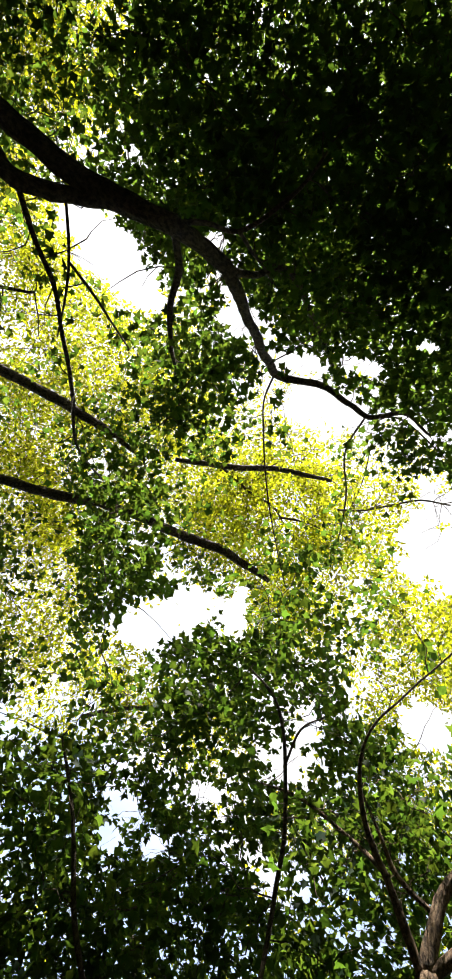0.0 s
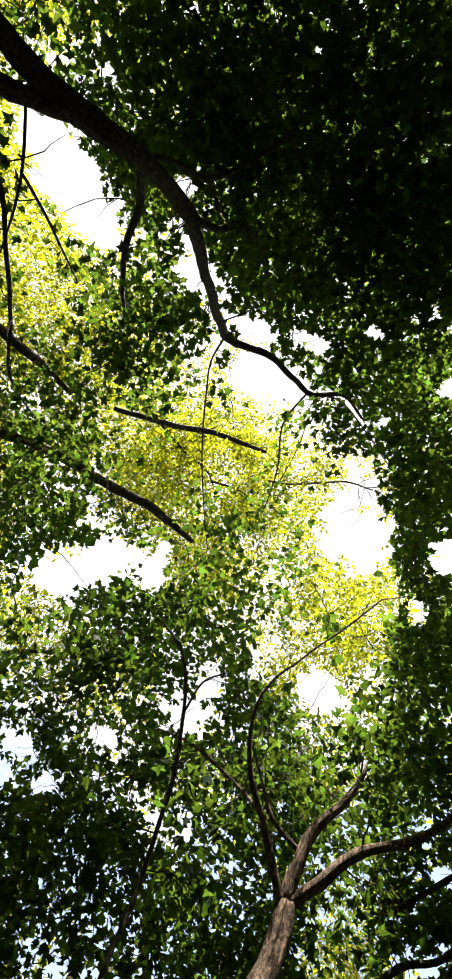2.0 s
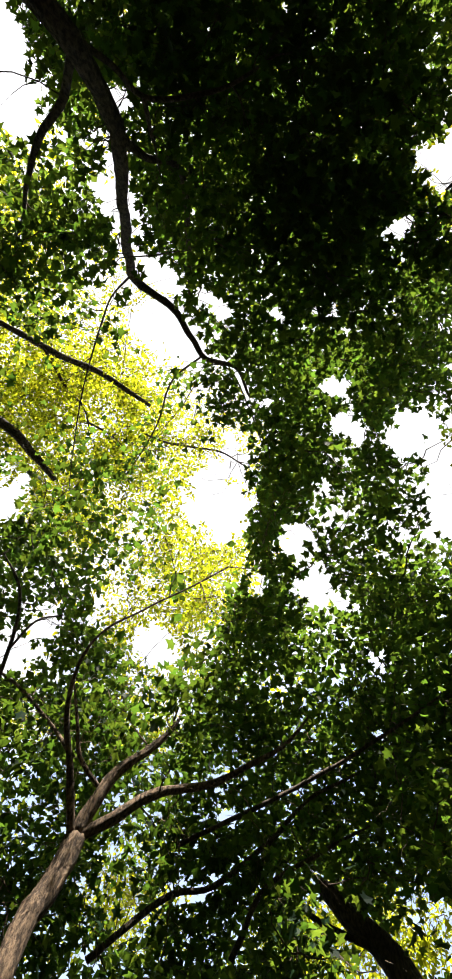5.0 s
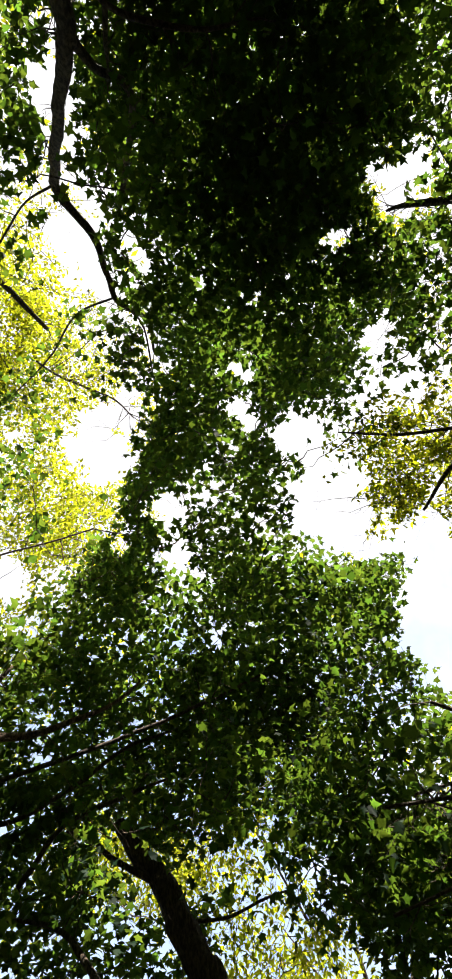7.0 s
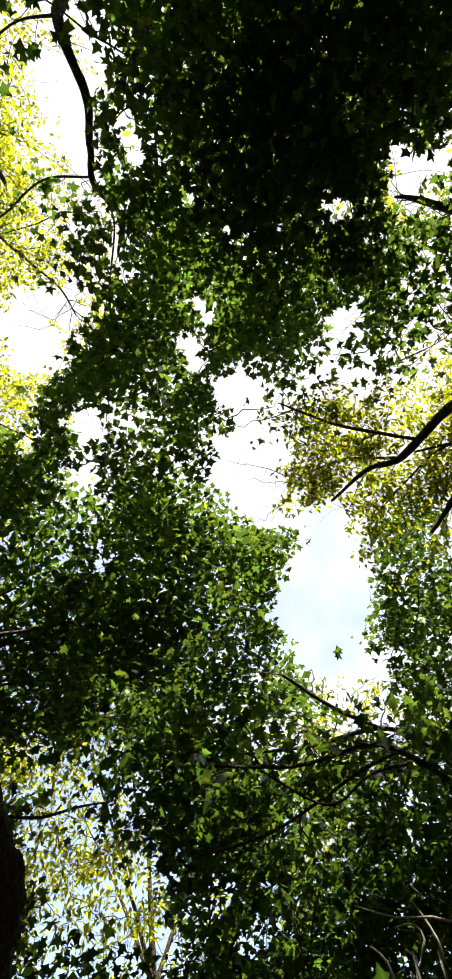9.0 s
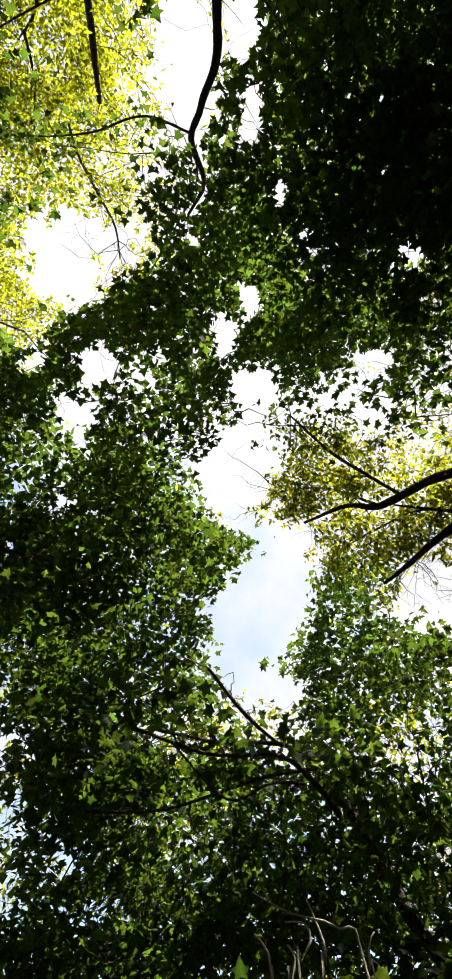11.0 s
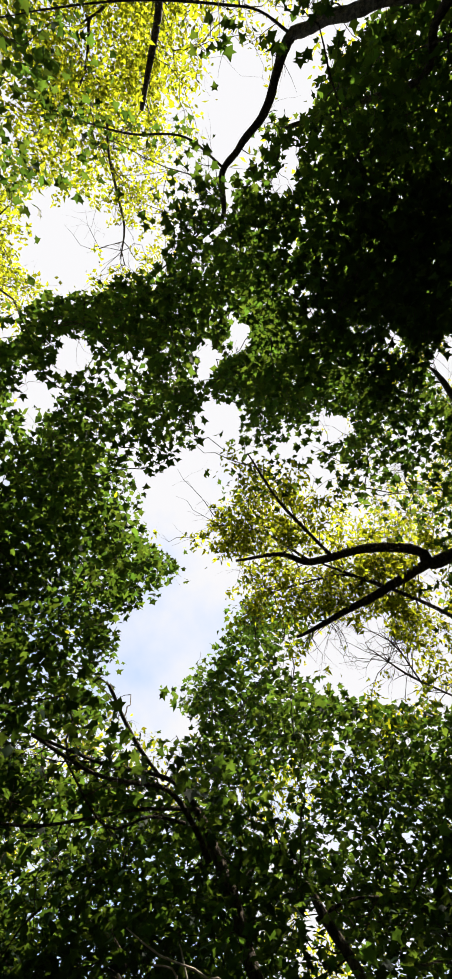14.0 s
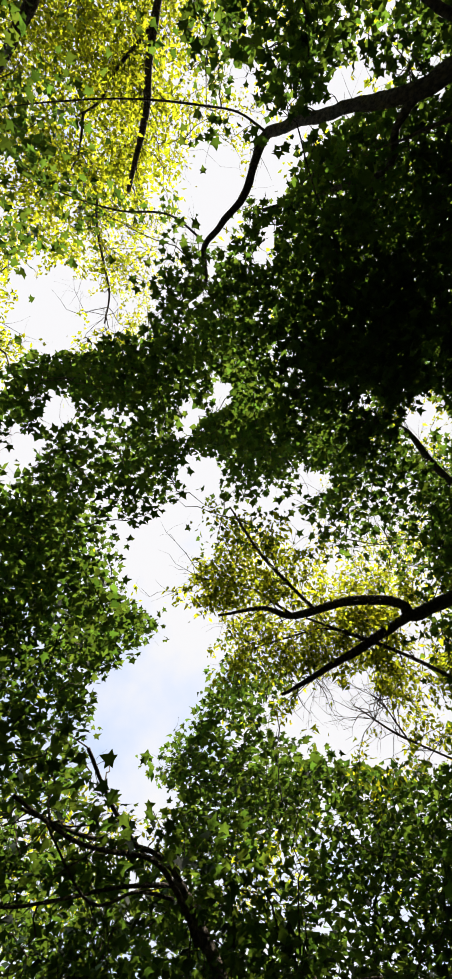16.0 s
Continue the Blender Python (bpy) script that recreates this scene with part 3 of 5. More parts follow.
mass(27.7, 71.0, 3.1, 5.5, 124.4)
mass(118.1, 73.6, 10.8, 6.0, 30.3)
mass(175.7, 78.7, 7.3, 7.3, -25.3)
mass(127.9, 25.1, 7.2, 5.2, 4.6)
mass(143.5, 25.9, 8.7, 5.0, -1.6)
mass(160.2, 27.0, 6.6, 7.0, -8.9)
mass(150.8, 35.7, 8.1, 3.4, -5.3)
mass(130.8, 22.7, 7.9, 5.1, -13.1)
mass(128.5, 36.5, 5.0, 3.4, -14.6)
mass(81.5, 40.7, 4.7, 6.1, 3.4)
mass(122.5, 29.0, 4.2, 6.5, -19.5)
mass(44.4, 36.6, 4.8, 5.5, 23.8)
mass(155.7, 46.6, 3.3, 3.6, -6.6)
mass(153.8, 40.7, 6.3, 2.5, -5.3)
mass(167.0, 33.0, 6.7, 2.9, -12.7)
mass(147.8, 35.6, 6.0, 3.0, -2.0)
mass(-128.0, 68.1, 4.7, 10.6, 178.5)
mass(-121.1, 68.7, 10.6, 8.4, -148.5)
mass(-42.4, 70.6, 5.2, 2.4, -165.5)
mass(-114.1, 79.5, 6.5, 4.7, -132.3)
mass(-94.4, 53.6, 8.6, 4.9, 143.3)
mass(-110.6, 58.0, 6.1, 3.8, 156.8)
mass(-175.5, 67.0, 5.3, 4.2, -70.2)
mass(-155.9, 65.6, 3.2, 2.1, -90.4)
mass(-116.7, 61.1, 6.1, 3.8, -178.4)
mass(-176.7, 61.0, 3.3, 4.8, -30.7)
mass(29.0, 33.4, 5.4, 3.1, 30.2)
mass(105.1, 58.8, 5.7, 3.9, 31.3)
mass(131.8, 23.4, 4.8, 3.5, -13.7)
mass(-145.3, 67.7, 4.9, 4.0, -62.4)
mass(-168.6, 52.3, 1.5, 5.1, -36.3)


def within(kind, p, ragged=0.3):
    """How deep points lie in the openings of a kind: above 0 is inside, 1 the middle. Their rims are ragged."""
    v = p - EYE
    v = v / np.linalg.norm(v, axis=1)[:, None]
    wave = np.zeros(len(p))
    for k, (s, q) in enumerate(((31, 0.3), (53, 1.7), (89, 0.9), (140, 2.3))):
        wave += np.sin(v @ np.array([s, s * 0.7, -s * 0.4]) + q) * np.sin(v @ np.array([-s * 0.5, s, s * 0.8]) + 2 * q)
    deep = np.full(len(p), -9.0)
    for d, one, two in OPENINGS[kind]:
        c = v @ d
        ok = c > 0.3
        q = np.full(len(p), 9.0)
        q[ok] = ((v[ok] @ one / c[ok]) ** 2 + (v[ok] @ two / c[ok]) ** 2)
        deep = np.maximum(deep, 1 - q)
    return deep + ragged * wave * 0.5


# ---- leaves ----
rng = np.random.default_rng(7)
# A maple leaf of five lobes, one unit wide, its stalk at the origin.
LOBES = np.array([(0, 0), (0.38, -0.10), (0.31, 0.15), (0.60, 0.38), (0.26, 0.49), (0.03, 1.0),
                  (-0.24, 0.51), (-0.58, 0.42), (-0.30, 0.16), (-0.40, -0.07)])
MAPLE_CO = np.c_[LOBES, -0.22 * np.abs(LOBES[:, 0]) - 0.10 * np.maximum(LOBES[:, 1] - 0.4, 0)]
MAPLE_TRI = np.array([(0, k, k + 1) for k in range(1, 9)])
FINE_CO = np.array([(0, 0, 0), (0.24, 0.42, 0.04), (0, 1, -0.05), (-0.24, 0.42, 0.04)])
FINE_TRI = np.array([(0, 1, 2), (0, 2, 3)])
BROAD_CO = FINE_CO * (2.1, 1, 1)


def turns(n, droop, spread):
    """Random leaf poses: their faces look mostly up, their tips hang by about droop."""
    yaw = rng.uniform(0, 2 * math.pi, n)
    pitch = rng.normal(-droop, spread, n)
    roll = rng.normal(0, spread, n)
    cy, sy, cp, sp, cr, sr = np.cos(yaw), np.sin(yaw), np.cos(pitch), np.sin(pitch), np.cos(roll), np.sin(roll)
    m = np.empty((n, 3, 3))
    m[:, :, 0] = np.stack([cy * cr + sy * sp * -sr * -1, sy * cr - cy * sp * sr, -cp * sr], 1)
    m[:, :, 1] = np.stack([-sy * cp, cy * cp, sp], 1)
    m[:, :, 2] = np.cross(m[:, :, 0], m[:, :, 1])
    m[:, :, 2] /= np.linalg.norm(m[:, :, 2], axis=1)[:, None]
    m[:, :, 0] = np.cross(m[:, :, 1], m[:, :, 2])
    return m


def sky_points(n, el0, el1):
    """Even directions over the dome between two elevations."""
    z = rng.uniform(math.sin(radians(el0)), math.sin(radians(el1)), n)
    a = rng.uniform(-math.pi, math.pi, n)
    c = np.sqrt(1 - z * z)
    return np.stack([np.sin(a) * c, np.cos(a) * c, z], 1)


def azimuth(v):
    return np.degrees(np.arctan2(v[:, 0], v[:, 1]))


def sprays(centres, count, reach, flat):
    """Leaf stalk places in flat sprays round the centres, and the spray that each belongs to."""
    n = len(centres) * count
    which = np.repeat(np.arange(len(centres)), count)
    tilt = turns(len(centres), 0.25, 0.3)
    q = rng.normal(0, 1, (n, 3)) * (reach * 0.5, reach * 0.5, reach * flat)
    return centres[which] + np.einsum("nij,nj->ni", tilt[which], q), which


# the least elevation over the clearing that matters, for every 15 degrees of azimuth from the south
LEAST = [31, 48, 56, 51, 49, 43, 36, 38, 42, 44, 43, 39, 32, 27, 29, 32, 26, 21, 14, 13, 10, 10, 12, 12]


def unseen(v):
    """The low side of the wood that stays behind the walk, unseen; leaves added there keep stray light out."""
    el = np.degrees(np.arcsin(np.clip(v[:, 2], -1, 1)))
    return el < np.array(LEAST)[((azimuth(v) + 180) // 15).astype(int) % 24] - 6


def maple_sprays():
    """The middles of the maples' leaf sprays, gathered in boughs round and over the clearing."""
    v = sky_points(430, 3, 90)
    v = v[~unseen(v) | (rng.uniform(0, 1, len(v)) < 0.1)]
    az, el = azimuth(v), np.degrees(np.arcsin(v[:, 2]))
    far = rng.uniform(5.5, 8.6, len(v))
    thicket = (az > 112) & (az < 185) & (el < 35)
    far[thicket] = rng.uniform(3.9, 8.0, thicket.sum())
    bough = EYE + v * far[:, None]
    size = np.repeat(far / 7, 8)
    c = np.repeat(bough, 8, 0) + rng.normal(0, 1, (8 * len(bough), 3)) * np.stack([size * 0.52, size * 0.52, size * 0.3], 1)
    # the shaded masses hold more sprays
    extra = EYE + sky_points(2100, 12, 90) * rng.uniform(5.2, 8.4, (2100, 1))
    more = EYE + sky_points(1650, 12, 90) * rng.uniform(5.4, 8.2, (1650, 1))
    extra = extra[(extra[:, 2] - EYE[2] < 5.6) | (rng.uniform(0, 1, len(extra)) < 0.4)]
    low = EYE + sky_points(500, 8, 42) * rng.uniform(4.6, 8.2, (500, 1))
    c = np.vstack([c, low[within("mass", low, 0.3) > 0], extra[within("dense", extra, 0.2) > 0], more[within("mass", more, 0.3) > 0]])
    c = c[np.linalg.norm(c - EYE, axis=1) > 3.7]
    c = c[~((within("thin", c, 0.5) > 0) & (within("mass", c, 0.4) < 0) & (rng.uniform(0, 1, len(c)) < 0.15))]
    # sprays planted at the flecks, under the cleared shafts, to be sunlit
    tips = np.repeat(FLECKS, 2, 0) + rng.normal(0, 0.16, (2 * len(FLECKS), 3))
    return np.vstack([c[grows(c, 0.93, 0.85, -0.12)], tips])


# a few trunks and sprays set to catch the sun: leaves sunward of them are cleared
LIT = [(3.33, 2.10, 4.08), (3.39, 2.00, 4.79), (3.34, 1.52, 5.49)]
FLECKS = [(1.31, 2.24, 7.21),
          (1.99, 0.93, 7.20),
          (2.27, 1.20, 7.06),
          (2.24, 1.83, 6.69),
          (2.54, 1.78, 6.58),
          (2.81, 2.75, 5.77),
          (3.32, 1.74, 5.95),
          (3.04, 1.62, 6.40),
          (2.76, 1.48, 6.88),
          (3.27, 1.32, 6.23),
          (3.06, 2.68, 6.28),
          (2.22, 0.86, 7.39),
          (4.90, 0.31, 5.07),
          (0.24, -1.07, 7.72),
          (3.11, 1.87, 6.23),
          (4.16, -1.37, 5.30),
          (4.30, -1.38, 5.32),
          (3.63, -2.68, 4.40),
          (3.22, -2.23, 4.17),
          (3.41, -2.15, 3.91),
          (2.42, -3.35, 4.35),
          (2.15, -3.42, 3.71),
          (1.62, -3.81, 4.04),
          (1.86, -3.77, 3.43),
          (1.69, -3.94, 4.94),
          (2.56, -2.67, 3.96),
          (1.76, -3.36, 3.88),
          (1.58, -3.54, 3.53),
          (1.23, -3.63, 4.44),
          (2.14, -3.25, 3.89)]
FLECKS += [(2.34, 1.77, 6.49), (2.24, 1.55, 6.61), (2.21, 1.85, 6.52), (2.66, 1.29, 5.63),
           (2.64, 1.04, 5.72), (2.81, 1.31, 5.52), (1.44, 0.84, 7.05), (1.69, 1.24, 6.90),
           (1.57, 3.26, 6.00), (0.74, 3.73, 5.85), (-0.94, 2.99, 6.36), (-2.03, 1.76, 6.63),
           (-0.77, 1.89, 6.92), (2.10, 1.09, 6.79), (2.49, 1.75, 6.42), (2.84, 1.36, 5.48),
           (2.46, 2.42, 5.22), (1.88, 0.89, 6.91), (2.24, 1.08, 6.73), (3.03, 1.24, 6.27),
           (4.09, 0.00, 4.47), (2.94, -2.88, 4.43), (3.29, -2.54, 4.38), (3.06, -3.07, 4.09),
           (3.58, -2.26, 4.25), (3.29, -2.58, 4.34), (1.72, -4.11, 3.87), (1.87, -3.80, 4.26),
           (1.33, -4.32, 5.07), (2.90, -2.83, 4.54), (2.61, -3.36, 4.23), (1.93, -3.84, 4.15),
           (1.85, -4.09, 3.80), (2.97, -2.89, 4.40), (3.43, -2.54, 4.20), (1.27, -3.86, 4.52),
           (2.39, -3.55, 4.18), (1.38, 0.93, 7.05), (0.90, -4.19, 4.18)]
LIT += [(0.96, -3.72, 7.33), (0.45, -3.81, 7.34), (0.06, -4.04, 7.19), (0.81, -4.09, 7.10),
        (-0.02, -3.63, 7.47), (-0.57, -3.62, 7.45), (1.36, -3.59, 7.33), (1.32, -3.05, 7.65)]
LIT += FLECKS


def in_shaft(p):
    # shafts cut through the crowns along the sun's line, to light the LIT spots
    out = np.zeros(len(p), bool)
    s = np.array(SUN)
    for q in LIT:
        d = p - np.array(q)
        along = d @ s
        out |= (along > 0.3) & (np.linalg.norm(d - along[:, None] * s, axis=1) < 0.42)
    return out


def grows(c, lace_out, sunlit_out, rim):
    """Which sprays grow, given the openings: none over the sky, few in the airy and sunlit parts."""
    luck = rng.uniform(0, 1, len(c))
    airy = ((within("lace", c, 0.6) > 0) & (luck < lace_out)) | ((within("sunlit", c, 0.6) > 0) & (luck < sunlit_out))
    return (within("sky", c, 0.7) < rim) & ~in_shaft(c) & ~(airy & (within("mass", c, 0.4) < 0))


BARE = []


def bare(tree, *which):
    """The limbs of a tree that hang free: no leaf hangs across them under the clearing's eye."""
    for k in which:
        run = glide(tree.lines[k], 0.08)
        v = run[:, :3] - EYE
        far = np.linalg.norm(v, axis=1)
        BARE.append((v / far[:, None], far, (run[:, 3] + 0.05) / far))


def across(p):
    v = p - EYE
    far = np.linalg.norm(v, axis=1)
    v = v / far[:, None]
    out = np.zeros(len(p), bool)
    for way, reach, wide in BARE:
        near = np.where(v @ way[len(way) // 2] > 0.8)[0]
        gap = np.sqrt(np.maximum(0, 2 - 2 * (v[near] @ way.T)))
        out[near] |= ((gap < wide) & (far[near, None] < reach + 0.1)).any(1)
    return out


def maple_leaves():
    c = maple_sprays()
    p, which = sprays(c, 52, 0.46, 0.16)
    keep = (within("sky", p, 0.35) < 0.15) & (np.linalg.norm(p - EYE, axis=1) > 3.25) & ~in_shaft(p) & ~across(p)
    whole = np.bincount(which[keep], minlength=len(c)) > 17
    p = p[keep & whole[which]]
    # the leafy branch that hangs from the arching limb
    hang = np.repeat(glide(T1.lines[5], 0.16)[2:, :3], 9, 0)
    p = np.vstack([p, hang + rng.normal(0, 0.1, hang.shape)])
    c = c[whole]
    return p, turns(len(p), 0.45, 0.6), rng.uniform(0.058, 0.114, len(p)), c


def upper_leaves():
    """An upper storey added over the maples, mostly hidden, to keep the sun off the lower leaves."""
    v = np.vstack([sky_points(3900, 3, 90), sky_points(500, -7, 8)])
    bough = EYE + v * rng.uniform(7.6, 9.2, (len(v), 1))
    bough = bough[unseen(v) | ((within("dense", bough, 0.2) > 0) & (rng.uniform(0, 1, len(v)) < np.where(v[:, 2] < 0.88, 0.85, 0.2)))
                  | (rng.uniform(0, 1, len(v)) < np.where((within("mass", bough, 0.2) > 0) | (v[:, 2] < 0.67), 0.4, 0.28))]
    p, which = sprays(bough, 80, 0.9, 0.25)
    shut = (within("lace", p, 0.4) < -0.3) & (within("sunlit", p, 0.4) < -0.2) & ((within("thin", p, 0.4) < 0) | (rng.uniform(0, 1, len(p)) < 0.45))
    p = p[~in_shaft(p) & (within("sky", p, 0.4) < -0.8) & (shut | (within("mass", p, 0.3) > 0.68))]
    size = rng.uniform(0.09, 0.16, len(p))
    v = (p - EYE) / np.linalg.norm(p - EYE, axis=1)[:, None]
    # out of view the added leaves are oversize, only to block the sky's light
    size[unseen(v)] *= 3.2
    return p, turns(len(p), 0.3, 0.5), size, bough[:0]


def tufts(centres, number, offset):
    """Small tufts of leaves scattered round the centres, as they sit along a bough."""
    c = np.repeat(centres, number, 0)
    return c + rng.normal(0, 1, c.shape) * (offset, offset, offset * 0.5)


def fine_leaves():
    """The fine leaves of the tall trees behind, thick where the sun is on them."""
    # the second, low band is added to shut out light along the horizon
    v = np.vstack([sky_points(5200, 2, 90), sky_points(700, -6, 6)])
    v = v[~unseen(v) | (rng.uniform(0, 1, len(v)) < 0.4)]
    far = np.where(azimuth(v) > 95, rng.uniform(8.2, 11, len(v)), rng.uniform(9.4, 13.5, len(v)))
    c = EYE + v * far[:, None]
    lit = within("sunlit", c, 0.3) > -0.1
    airy = ~lit & (within("lace", c, 0.3) > 0)
    luck = rng.uniform(0, 1, len(c))
    clear = within("sky", c, 0.5) < 0.1
    spread = (azimuth(c - EYE) > 125) & (c[:, 2] - EYE[2] > 5.5) & (luck < 0.88)
    clear &= ~spread
    full = tufts(c[clear & lit], 4, 0.4)
    loose = tufts(c[clear & airy & (luck < 0.85)], 3, 0.45)
    rest = c[clear & ~lit & ~airy & (luck < np.where(within("thin", c, 0.3) > 0, 0.06, 0.13))]
    back = EYE + (c[clear & lit & (luck < 0.75)] - EYE) * 1.12
    rest = np.vstack([rest, back[within("sky", back, 0.3) < -0.3]])
    p, which = sprays(full, 48, 0.34, 0.3)
    q, which = sprays(loose, 28, 0.26, 0.3)
    r, which = sprays(rest, 60, 0.9, 0.24)
    size = np.r_[rng.uniform(0.065, 0.12, len(p)), rng.uniform(0.055, 0.1, len(q)), rng.uniform(0.1, 0.17, len(r))]
    p = np.vstack([p, q, r])
    keep = (within("sky", p, 0.7) < 0.15) & ~in_shaft(p) & ~across(p)
    p, m, size = p[keep], turns(keep.sum(), 0.5, 0.7), size[keep]
    # the tall tree's crown over the gap is open: whole tufts are missing from it
    tuft = (np.floor(p / 0.42).astype(int) @ (73, 179, 283)) % 1009
    missing = np.random.default_rng(5).uniform(0, 1, 1009) < 0.55
    left = ~(missing[tuft] & (p[:, 1] < EYE[1] - 1.5) & (p[:, 0] > -3))
    return p[left], m[left], size[left], np.vstack([full[::3], loose[::2], rest])


# ---- the trees: trunks and limbs ----
T1 = Tree("maple_tree", -4.31, 1.13, "old maple with dark forking limbs arching over the clearing", (-0.6, 0.3, 7.2), BARK, "tree", "maples round the clearing")
T1.limb("trunk",
        (-4.31, 1.13, -0.10, 0.24), (-4.33, 1.11, 1.50, 0.2), (-4.21, 1.08, 3.00, 0.18), (-3.91, 1.03, 3.60, 0.16),
        (-3.51, 0.98, 4.24, 0.125))
T1.limb("limb",
        (-3.31, 1.00, 4.47, 0.0744), (-3.16, 0.96, 4.66, 0.0699), (-2.95, 0.91, 4.87, 0.0695), (-2.73, 0.86, 5.07, 0.0758),
        (-2.52, 0.76, 5.25, 0.0851), (-2.27, 0.62, 5.44, 0.068), (-2.17, 0.55, 5.99, 0.0655), (-2.05, 0.59, 6.55, 0.0659),
        (-1.92, 0.84, 7.53, 0.0546), (-1.58, 1.14, 8.69, 0.0583), (-1.41, 1.19, 9.07, 0.0546), (-0.99, 0.81, 9.16, 0.0453),
        (-0.49, 0.60, 9.19, 0.0386), (-0.18, 0.49, 9.18, 0.0347), (0.03, 0.09, 9.20, 0.0256), (0.50, -0.04, 9.18, 0.0146))
T1.limb("limb",
        (-3.31, 1.00, 4.47, 0.0648), (-3.01, 1.19, 4.72, 0.0622), (-2.84, 1.12, 4.91, 0.0613), (-2.67, 0.95, 5.10, 0.0584),
        (-2.52, 0.77, 5.25, 0.056))
T1.limb("branch",
        (-2.22, 0.59, 5.52, 0.0328), (-2.14, 0.82, 5.91, 0.0328), (-2.04, 1.14, 6.14, 0.0303), (-1.93, 1.47, 6.54, 0.0242),
        (-1.82, 1.80, 7.09, 0.0195), (-1.67, 2.21, 7.47, 0.0107))
T1.limb("twig",
        (-1.48, 1.17, 8.96, 0.0166), (-1.26, 1.56, 9.03, 0.0127), (-0.89, 1.83, 8.99, 0.0131), (-0.34, 2.15, 8.91, 0.0116),
        (0.17, 2.39, 8.81, 0.0102), (0.71, 2.60, 8.71, 0.00822), (1.20, 2.76, 8.58, 0.005))
T1.limb("twig",
        (-0.22, 0.51, 9.19, 0.0157), (0.03, 1.02, 9.13, 0.0137), (0.54, 1.34, 9.06, 0.0123), (0.88, 1.63, 8.97, 0.0104),
        (1.21, 1.98, 8.84, 0.00544))
T1.limb("twig",
        (-0.15, 0.44, 9.19, 0.0149), (0.12, 0.14, 9.20, 0.0127), (0.78, -0.01, 9.16, 0.0106), (1.57, -0.15, 9.03, 0.0072),
        (1.91, -0.42, 8.94, 0.0053))
T1.limb("twig",
        (-2.95, 1.16, 4.80, 0.0244), (-2.68, 1.37, 4.95, 0.021), (-2.35, 1.55, 5.11, 0.0194), (-2.05, 1.77, 5.19, 0.018),
        (-1.84, 2.31, 5.72, 0.0186), (-1.63, 2.90, 6.23, 0.0135), (-1.38, 3.42, 7.10, 0.0109))
T1.limb("twig",
        (-2.73, 1.01, 5.03, 0.0112), (-2.48, 1.28, 5.13, 0.0116), (-2.28, 1.52, 5.17, 0.0103), (-2.07, 1.80, 5.17, 0.00636))
T1.limb("twig",
        (-2.43, 1.34, 5.14, 0.0116), (-2.11, 1.41, 5.37, 0.0106), (-1.95, 1.68, 6.01, 0.0072))
T1.limb("branch",
        (-2.27, 0.62, 5.44, 0.0263), (-2.21, 0.40, 5.82, 0.0226), (-2.15, 0.26, 6.23, 0.0225), (-2.14, -0.12, 6.38, 0.0215),
        (-2.15, -0.45, 6.40, 0.0172), (-2.19, -0.82, 6.25, 0.00972))
T1.limb("branch",
        (-2.15, 0.26, 6.23, 0.0214), (-2.09, 0.29, 6.49, 0.0196), (-2.06, 0.32, 6.90, 0.0139), (-2.01, 0.37, 7.34, 0.00876))
T1.limb("branch",
        (-2.07, 0.58, 6.38, 0.0403), (-2.04, 0.44, 7.03, 0.0337), (-2.01, 0.18, 7.48, 0.0312), (-1.68, 0.32, 8.74, 0.0328),
        (-1.07, 0.50, 9.18, 0.0238))
T2 = Tree("maple_tree", 3.43, 2.16, "maple with a tan sunlit trunk that forks into leaning limbs", (2.9, 1.3, 6.0), PALE_BARK, "tree", "maples round the clearing")
T2.limb("trunk",
        (3.43, 2.16, -0.10, 0.099), (3.44, 2.14, 1.37, 0.08), (3.36, 2.11, 2.81, 0.074), (3.33, 2.10, 3.99, 0.073),
        (3.40, 2.05, 4.42, 0.077), (3.39, 1.98, 4.84, 0.074))
T2.limb("limb",
        (3.39, 2.00, 4.79, 0.037), (3.24, 2.02, 4.95, 0.034), (3.00, 2.05, 5.22, 0.03), (2.66, 2.08, 5.53, 0.024),
        (2.37, 1.96, 5.83, 0.016), (2.22, 1.72, 6.06, 0.012), (2.20, 1.39, 6.26, 0.01), (2.06, 0.52, 6.65, 0.008))
T2.limb("limb",
        (3.39, 1.99, 4.83, 0.056), (3.35, 1.90, 5.17, 0.054), (3.34, 1.78, 5.44, 0.047), (3.38, 1.55, 5.72, 0.038),
        (3.38, 1.40, 5.90, 0.028), (3.34, 1.26, 6.11, 0.012))
T2.limb("limb",
        (3.39, 1.99, 4.83, 0.048), (3.47, 1.74, 5.08, 0.047), (3.55, 1.42, 5.35, 0.041), (3.70, 1.08, 5.52, 0.034),
        (3.77, 0.69, 5.73, 0.029), (3.76, 0.30, 5.95, 0.021), (3.66, -0.00, 6.18, 0.01))
T2.limb("branch",
        (3.35, 1.87, 5.24, 0.023), (3.16, 2.10, 5.49, 0.022), (3.00, 2.16, 5.72, 0.018), (2.74, 2.24, 6.06, 0.01))
T2.limb("branch",
        (2.96, 2.04, 5.26, 0.023), (2.87, 2.32, 5.59, 0.02), (2.52, 2.75, 5.89, 0.017), (2.29, 3.10, 5.99, 0.01))
